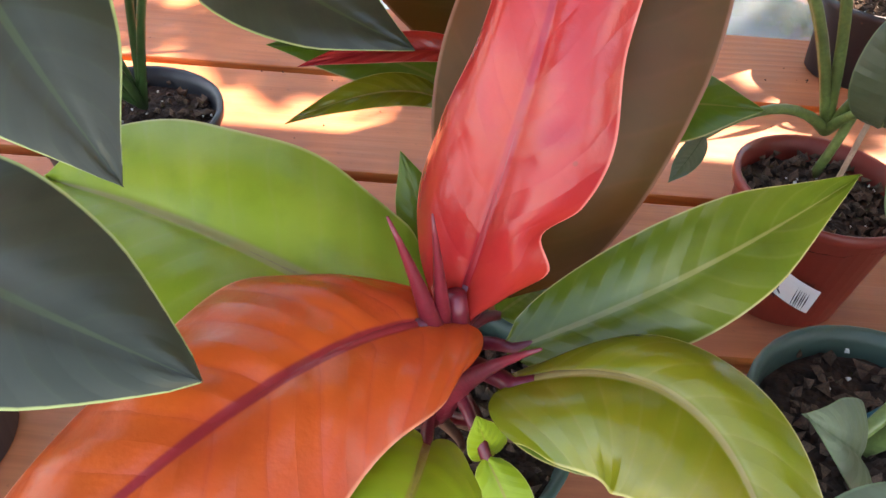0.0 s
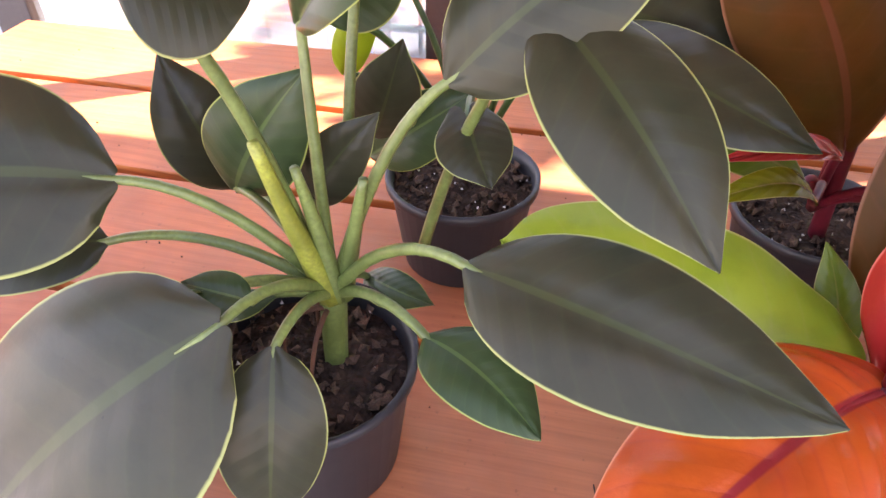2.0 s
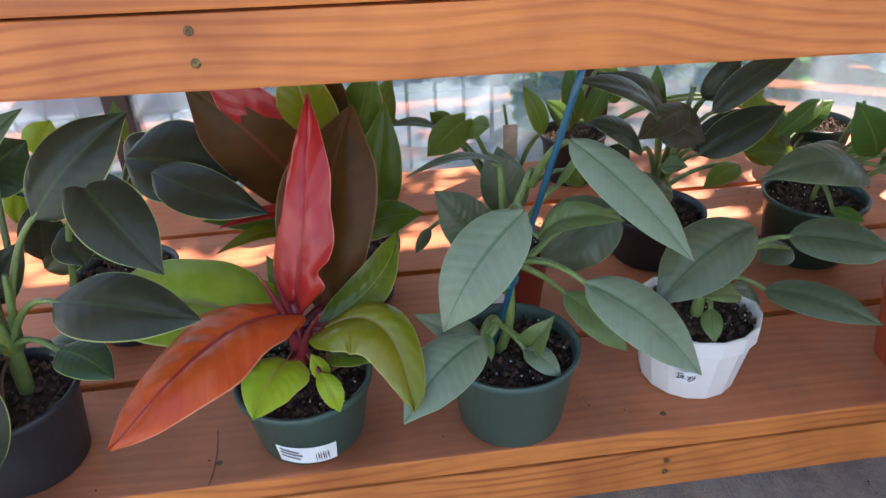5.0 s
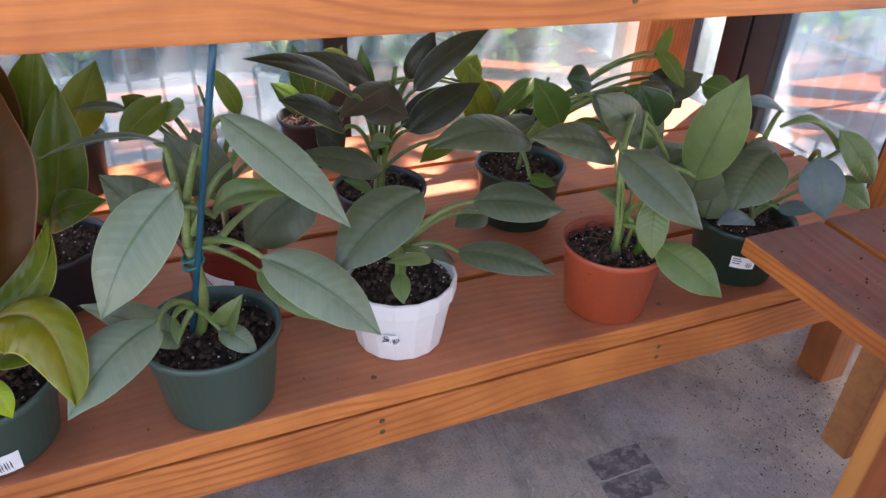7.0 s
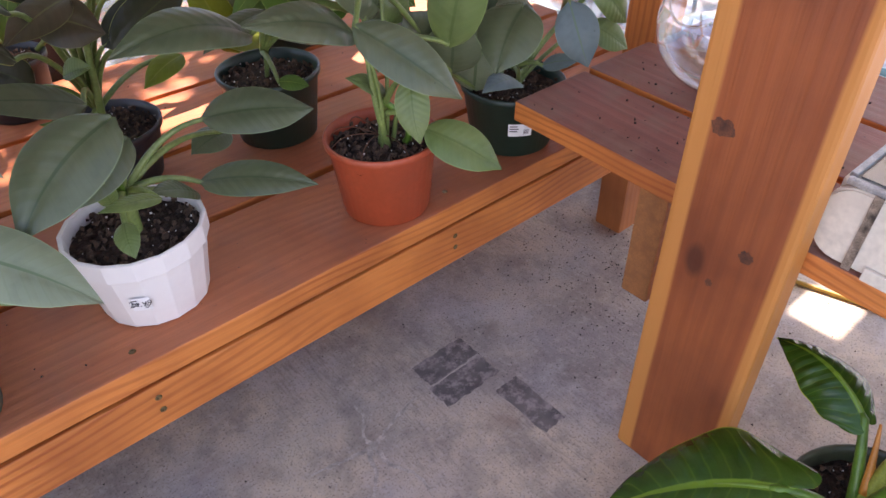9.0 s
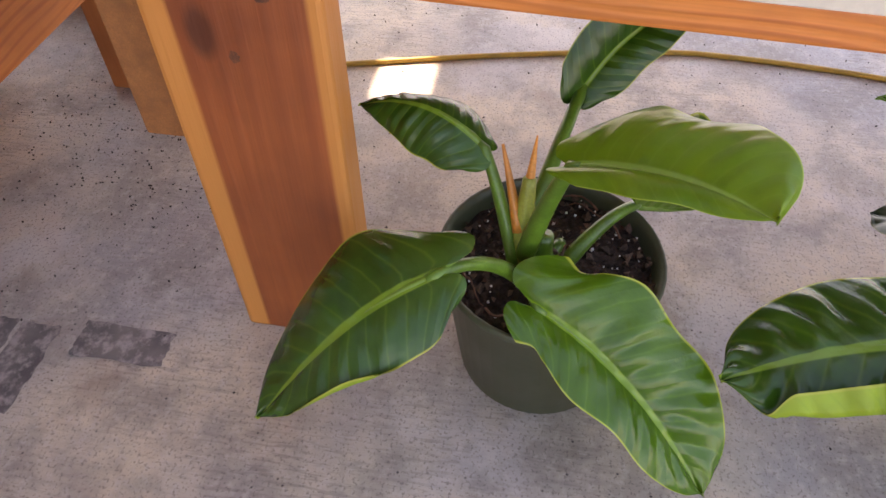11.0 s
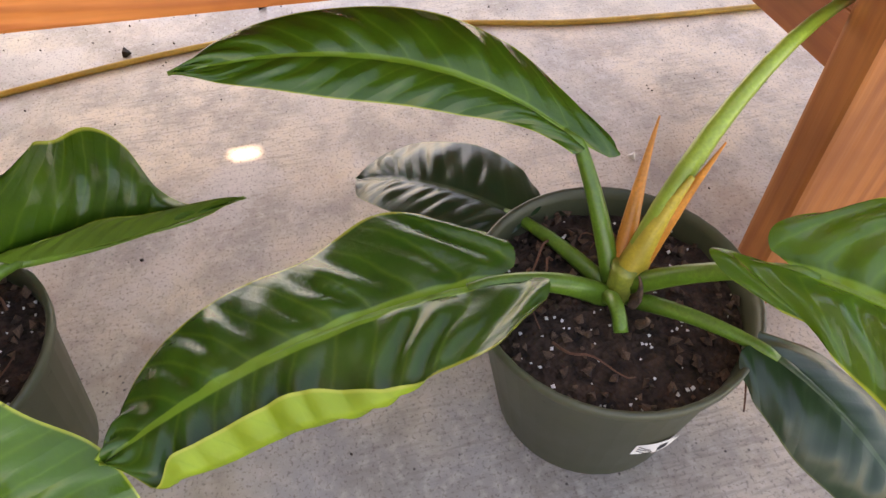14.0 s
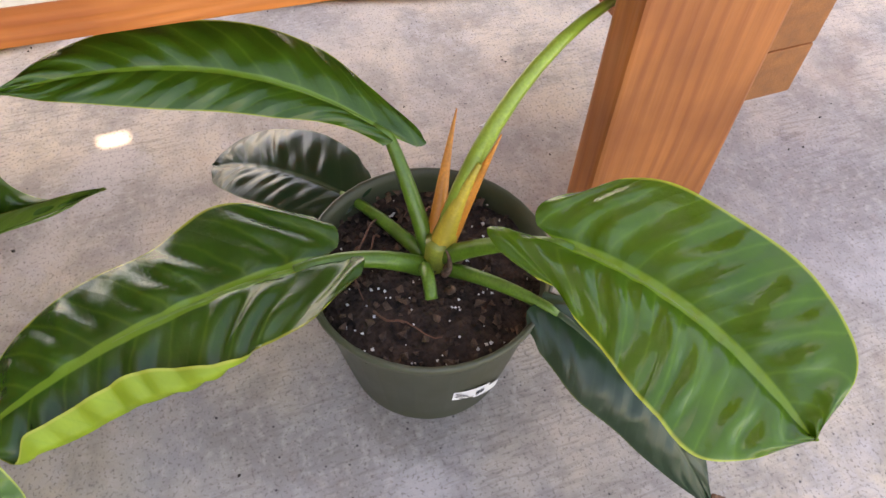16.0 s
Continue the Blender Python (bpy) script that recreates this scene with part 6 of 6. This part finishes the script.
for x, y, ex, ey, ez in ((2.455, 0.085, 2.43, 0.10, 0.86), (2.475, 0.10, 2.50, 0.12, 0.90), (2.46, 0.10, 2.45, 0.14, 0.82), (2.485, 0.09, 2.52, 0.08, 0.76)):
    shoot(terracotta_plant, (x, y, 0.60), (x + 0.012 - 0.05 * (ex - x), y - 0.012, 0.70), (ex, ey, ez), 0.0048, 0.003, STEM_G)
shoot(trailing_plant, (2.85, 0.12, 0.58), (2.88, 0.10, 0.68), (3.0, 0.05, 0.78), 0.007, 0.005, STEM_G)
shoot(trailing_plant, (2.85, 0.12, 0.58), (2.88, 0.10, 0.64), (2.97, 0.06, 0.70), 0.006, 0.004, STEM_G)
shoot(middle_plant, (2.45, 0.52, 0.6), (2.46, 0.52, 0.7), (2.5, 0.5, 0.85), 0.006, 0.004, STEM_G)
shoot(bronze_plant, (2.09, 0.58, 0.56), (2.1, 0.56, 0.7), (2.12, 0.54, 0.9), 0.009, 0.006, STEM_G)

shoot(floor_plant_a, (2.665, -0.87, 0.20), (2.665, -0.87, 0.24), (2.675, -0.87, 0.29), 0.018, 0.014, STEM_IMP)
shoot(floor_plant_a, (2.668, -0.845, 0.225), (2.684, -0.842, 0.30), (2.699, -0.844, 0.362), 0.019, 0.0085, SPIKE_Y, "sheath")
shoot(floor_plant_a, (2.690, -0.843, 0.325), (2.705, -0.845, 0.37), (2.718, -0.847, 0.414), 0.0095, 0.001, SPIKE, "sheath")
shoot(floor_plant_a, (2.675, -0.838, 0.29), (2.700, -0.822, 0.345), (2.722, -0.806, 0.392), 0.009, 0.002, SPIKE, "sheath")
shoot(floor_plant_a, (2.672, -0.868, 0.205), (2.690, -0.885, 0.245), (2.713, -0.897, 0.236), 0.010, 0.009, STEM_IMP, "cut_stalk")
shoot(floor_plant_a, (2.640, -0.880, 0.205), (2.655, -0.892, 0.245), (2.672, -0.905, 0.215), 0.013, 0.004, BARK, "husk")
shoot(floor_plant_a, (2.680, -0.900, 0.205), (2.668, -0.895, 0.240), (2.650, -0.905, 0.232), 0.012, 0.003, BARK, "husk")
shoot(floor_plant_b, (2.605, -1.66, 0.17), (2.608, -1.66, 0.21), (2.613, -1.663, 0.25), 0.021, 0.017, SPIKE_Y)
shoot(floor_plant_b, (2.612, -1.665, 0.22), (2.620, -1.70, 0.30), (2.620, -1.738, 0.404), 0.016, 0.001, SPIKE, "sheath")
shoot(floor_plant_b, (2.610, -1.662, 0.20), (2.617, -1.672, 0.28), (2.622, -1.716, 0.362), 0.023, 0.003, SPIKE_GOLD, "sheath")
shoot(floor_plant_b, (2.618, -1.662, 0.22), (2.66, -1.68, 0.29), (2.709, -1.719, 0.374), 0.016, 0.001, SPIKE, "sheath")
shoot(floor_plant_b, (2.614, -1.664, 0.22), (2.633, -1.723, 0.507), (2.78, -1.985, 0.440), 0.013, 0.0065, STALK, "young_stalk")
shoot(floor_plant_b, (2.60, -1.64, 0.215), (2.575, -1.635, 0.25), (2.545, -1.63, 0.225), 0.009, 0.008, STEM_IMP, "cut_stalk")
shoot(floor_plant_b, (2.53, -1.73, 0.21), (2.50, -1.755, 0.25), (2.47, -1.77, 0.12), 0.002, 0.001, ROOT, "root")

for plant, cx, cy, z in ((floor_plant_a, 2.695, -0.885, 0.208), (floor_plant_b, 2.60, -1.655, 0.204)):
    for k in range(7):
        a0, rr, run = RNG.uniform(0, 6.28), RNG.uniform(0.06, 0.135), RNG.uniform(0.5, 1.3)
        pts = [(cx + (rr + 0.008 * math.sin(9 * f)) * math.cos(a0 + run * f), cy + rr * math.sin(a0 + run * f), z + 0.010 + 0.012 * math.sin(3.1 * f)) for f in (i / 9 for i in range(10))]
        part("root", tube(pts, [0.0019 * (1 - 0.6 * i / 9) for i in range(10)], 6), ROOT, plant)
    for k in range(6):
        a0, rr = RNG.uniform(0, 6.28), RNG.uniform(0.015, 0.05)
        p = Vector((cx - 0.01 + rr * math.cos(a0), cy + 0.01 + rr * math.sin(a0), z + 0.012))
        shoot(plant, p, p + Vector((0.4 * rr * math.cos(a0), 0.4 * rr * math.sin(a0), 0.02)), p + Vector((RNG.uniform(-0.02, 0.02), RNG.uniform(-0.02, 0.02), RNG.uniform(0.02, 0.045))), 0.006, 0.001, BARK, "husk")


def lettering(parent, words, size, m, material):
    """Flat letters in the built-in font."""
    cu = bpy.data.curves.new("letters", "FONT")
    cu.body, cu.size, cu.align_x = words, size, "CENTER"
    tmp = bpy.data.objects.new("letters", cu)
    me = bpy.data.meshes.new_from_object(tmp)
    bpy.data.objects.remove(tmp)
    bm = bmesh.new()
    bm.from_mesh(me)
    bpy.data.meshes.remove(me)
    bmesh.ops.transform(bm, matrix=m, verts=bm.verts)
    part("price", bm, material, parent, smooth=False)


def on_pot(at, r, angle, z, lean=12):
    return Matrix.Translation((at[0] + r * math.cos(angle), at[1] + r * math.sin(angle), z)) @ Matrix.Rotation(angle + radians(90), 4, "Z") @ Matrix.Rotation(radians(90 + lean), 4, "X")


lettering(white_pot_plant, "24.99", 0.016, on_pot((1.995, 0.15), 0.105, radians(-118), TOP + 0.062, -10), INK)
sticker(orange_plant, (1.262, 0.113, TOP), (0.0945, 0.1135, TOP, TOP + 0.115), radians(-91), 1.02, TOP + 0.010, 0.044, slant=-0.008)
sticker(tagged_plant, (1.690, 0.435, TOP), (0.078, 0.094, TOP, TOP + 0.15), radians(-112), 0.8, TOP + 0.05, 0.04, slant=-0.03)
sticker(white_pot_plant, (1.995, 0.15, TOP), (0.091, 0.11, TOP, TOP + 0.115), radians(-118), 0.3, TOP + 0.05, 0.03)
sticker(trailing_plant, (2.845, 0.12, TOP), (0.092, 0.112, TOP, TOP + 0.13), radians(-125), 0.5, TOP + 0.06, 0.032)
sticker(floor_plant_b, (2.60, -1.646, 0), (0.12, 0.1545, 0.004, 0.215), radians(186), 0.40, 0.080, 0.034, slant=-0.016)
sticker(floor_plant_b, (2.60, -1.646, 0), (0.121, 0.1555, 0.004, 0.215), radians(198), 0.32, 0.058, 0.032, slant=-0.016, bars=False)

# ---- floor details ----
for k, (x0, x1, y0, y1) in enumerate(((2.456, 2.612, -0.030, 0.042), (2.448, 2.610, -0.106, -0.036), (2.560, 2.628, -0.300, -0.144))):
    bm = bmesh.new()
    rng = random.Random(k)
    edge = []
    for i in range(40):
        a = i / 10
        s, f = int(a), a - int(a)
        p = ((x0 + (x1 - x0) * f, y0), (x1, y0 + (y1 - y0) * f), (x1 - (x1 - x0) * f, y1), (x0, y1 - (y1 - y0) * f))[s]
        edge.append(bm.verts.new((p[0] + rng.uniform(-0.003, 0.003), p[1] + rng.uniform(-0.003, 0.003), 0.0015)))
    bm.faces.new(edge)
    tagged(part("floor_tape", bm, TAPE, smooth=False), "worn black tape patch stuck to the concrete", "tape", "floor tape patches")

cable_pts = []
for a, b, c in (((3.33, -0.05, 0.006), (3.40, -0.26, 0.006), (3.45, -0.45, 0.006)), ((3.45, -0.45, 0.006), (3.58, -0.9, 0.006), (3.61, -1.2, 0.006)), ((3.61, -1.2, 0.006), (3.60, -1.6, 0.006), (3.51, -1.88, 0.006)), ((3.51, -1.88, 0.006), (3.43, -2.15, 0.006), (3.40, -3.3, 0.006))):
    cable_pts += bez(a, b, c, 10)[:-1]
tagged(part("cable", tube(cable_pts, 0.0065, 8), CABLE), "yellow extension cable lying on the concrete floor", "cable")

SCAR = plain("chalky_scar", (0.58, 0.53, 0.45), 0.9, 0.35, 45.0, relief=0.3)
for dx, dy in ((0.16, 0.05), (-0.13, 0.03), (0.04, -0.16), (-0.07, -0.12), (0.05, 0.13)):
    rng = random.Random(dx)
    bm, last = bmesh.new(), None
    across = Vector((-dy, dx, 0)).normalized()
    for k in range(24):
        f = k / 23
        p = Vector((2.247 + dx * f + 0.006 * math.sin(9 * f + dx * 40), -0.079 + dy * f, 0.0012 + 0.004 * abs(dx)))
        now = [bm.verts.new(p + across * side * rng.uniform(0.002, 0.009) * (1 - 0.5 * f)) for side in (-1, 1)]
        if last:
            bm.faces.new((last[0], last[1], now[1], now[0]))
        last = now
    tagged(part("floor_scar", bm, SCAR, smooth=False), "pale ragged patch of grout in the concrete", "floor crack", "floor cracks", "structure")
rng = random.Random(9)
spots = [Vector((rng.uniform(1.6, 4.4), rng.uniform(-2.8, 1.0), 0.001)) for _ in range(420)]
spots = [p for p in spots if (p.x - 2.25) ** 2 + (p.y + 0.08) ** 2 > 0.01]
spots += [Vector((rng.gauss(3.18, 0.20), rng.gauss(-0.05, 0.20), 0.001)) for _ in range(760)]
spots += [Vector((rng.gauss(3.9, 0.2), rng.gauss(-0.7, 0.6), 0.001)) for _ in range(300)]
tagged(part("floor_crumbs", chunks(spots, 0.0031, rng, 0.5), CRUMB, smooth=False), "dark soil crumbs scattered on the concrete", "debris", kind="stuff")
spots = [Vector((rng.uniform(-0.3, 3.4), rng.uniform(0.01, 1.1), TOP + 0.001)) for _ in range(220)]
tagged(part("bench_crumbs", chunks(spots, 0.0028, rng, 0.5), CRUMB, smooth=False), "soil crumbs scattered on the slats", "debris", kind="stuff")
spots = [Vector((rng.uniform(2.74, 3.4), v, 0.6375 + 0.0349 * v)) for v in (rng.uniform(-0.6, -0.02) for _ in range(130))]
tagged(part("plank_crumbs", chunks(spots, 0.0035, rng, 0.5), CRUMB, smooth=False), "soil crumbs scattered on the planks", "debris", kind="stuff")
part_bits = (((3.03, -1.915, 0.0), 0.012), ((3.0, -1.05, 0.0), 0.008), ((3.75, -1.3, 0.0), 0.014), ((3.62, -1.0, 0.0), 0.015))
for k, (at, s) in enumerate(part_bits):
    tagged(part("pebble", chunks([Vector(at) + Vector((0, 0, s * 0.4))], s, rng, 0.6), PERLITE if k == 0 else CRUMB, smooth=False), "small chip lying on the concrete", "pebble", "floor chips")

# ---- outside ----
def foliage(name, centre, size, count, leaf_size, seed, label, category, material=HEDGE, kind=""):
    r = np.random.default_rng(seed)
    p = r.normal(size=(count, 3))
    p = p / np.linalg.norm(p, axis=1)[:, None] * (r.random((count, 1)) ** 0.4)
    p = p * np.array(size) * (1 + 0.25 * np.sin(p[:, :1] * 5 + seed) * np.cos(p[:, 1:2] * 4)) + np.array(centre)
    d1 = r.normal(size=(count, 3))
    d1 /= np.linalg.norm(d1, axis=1)[:, None]
    d2 = np.cross(d1, r.normal(size=(count, 3)))
    d2 /= np.linalg.norm(d2, axis=1)[:, None]
    s = leaf_size * r.uniform(0.6, 1.4, (count, 1))
    v = np.stack([p - d1 * s, p + d2 * s * 0.45, p + d1 * s, p - d2 * s * 0.45], 1).reshape(-1, 3)
    me = bpy.data.meshes.new(name)
    me.from_pydata(v.tolist(), [], np.arange(4 * count).reshape(-1, 4).tolist())
    me.materials.append(material)
    return me


def shrub(centre, size, count, seed):
    ob = new("hedge", foliage("hedge", centre, size, count, 0.07, seed, "", ""))
    tagged(ob, "sunlit green hedge outside the windows", "hedge", "hedges", "stuff")


for k in range(6):
    shrub((-2.5 + 1.5 * k, 4.9 + 0.4 * math.sin(3 * k), 0.35), (0.95, 0.6, 0.95), 7000, k + 1)
for k in range(4):
    shrub((2.75 + 0.62 * k, 2.95 + 0.15 * math.sin(4 * k), 0.22), (0.5, 0.34, 0.52), 5000, k + 11)


def tree(x, y, seed, height=4.2):
    r = random.Random(seed)
    root = thing("tree", (x, y, -0.16), "slim garden tree casting dappled shade", "tree", "garden trees")
    trunk = bez((x, y, -0.16), (x + 0.1, y, height * 0.4), (x + r.uniform(-0.2, 0.2), y, height * 0.85), 10)
    part("trunk", tube(trunk, [0.09 - 0.006 * i for i in range(11)], 10), TRUNK, root)
    for k in range(6):
        a = trunk[4 + k]
        e = a + Vector((r.uniform(-1, 1), r.uniform(-1, 1), r.uniform(0.4, 0.9)))
        part("limb", tube(bez(a, (a + e) / 2 + Vector((0, 0, 0.15)), e, 6), [0.035 - 0.005 * i for i in range(7)], 6), TRUNK, root)
    me = foliage("crown", (0, 0, height * 0.95 + 0.16), (1.4, 1.4, 0.9), 2600, 0.085, seed, "", "")
    ob = new("crown", me)
    ob.parent = root


for x, y, s in ((1.4, 4.2, 21), (3.9, 3.3, 22), (8.0, 2.0, 23), (-1.2, 4.0, 24)):
    tree(x, y, s)

def railing(x0, y0, x1, y1, count, heights):
    fence = thing("railing", ((x0 + x1) / 2, (y0 + y1) / 2, -0.16), "teal metal railing outside", "railing", "railings")
    for z in heights:
        part("rail", tube([(x0, y0, z), (x1, y1, z)], 0.018, 6), RAIL, fence)
    for k in range(count):
        f = k / (count - 1)
        x, y = x0 + (x1 - x0) * f, y0 + (y1 - y0) * f
        part("baluster", tube([(x, y, -0.16), (x, y, heights[-1])], 0.011, 6), RAIL, fence)


railing(-1.5, 2.6, 2.2, 2.6, 26, (-0.05, 0.85))
railing(5.0, -0.6, 5.0, 2.9, 26, (0.0, 0.40, 0.95))
planter = thing("terracotta_planter", (5.65, 2.25, -0.16), "large round terracotta planter outside", "planter")
part("bowl", lathe([(0.01, 0), (0.28, 0), (0.42, 0.32), (0.46, 0.34), (0.46, 0.4), (0.42, 0.4), (0.4, 0.3), (0.01, 0.3)], (5.65, 2.25, -0.16)), CLAY, planter)
ob = new("plant", foliage("plant", (0, 0, 0.5), (0.3, 0.3, 0.25), 500, 0.06, 31, "", ""))
ob.parent = planter
tagged(part("wall_north", box(-12, 14, 9.0, 9.3, -0.2, 3.2), RENDER_W, smooth=False), "plain rendered garden wall", "wall", kind="structure")
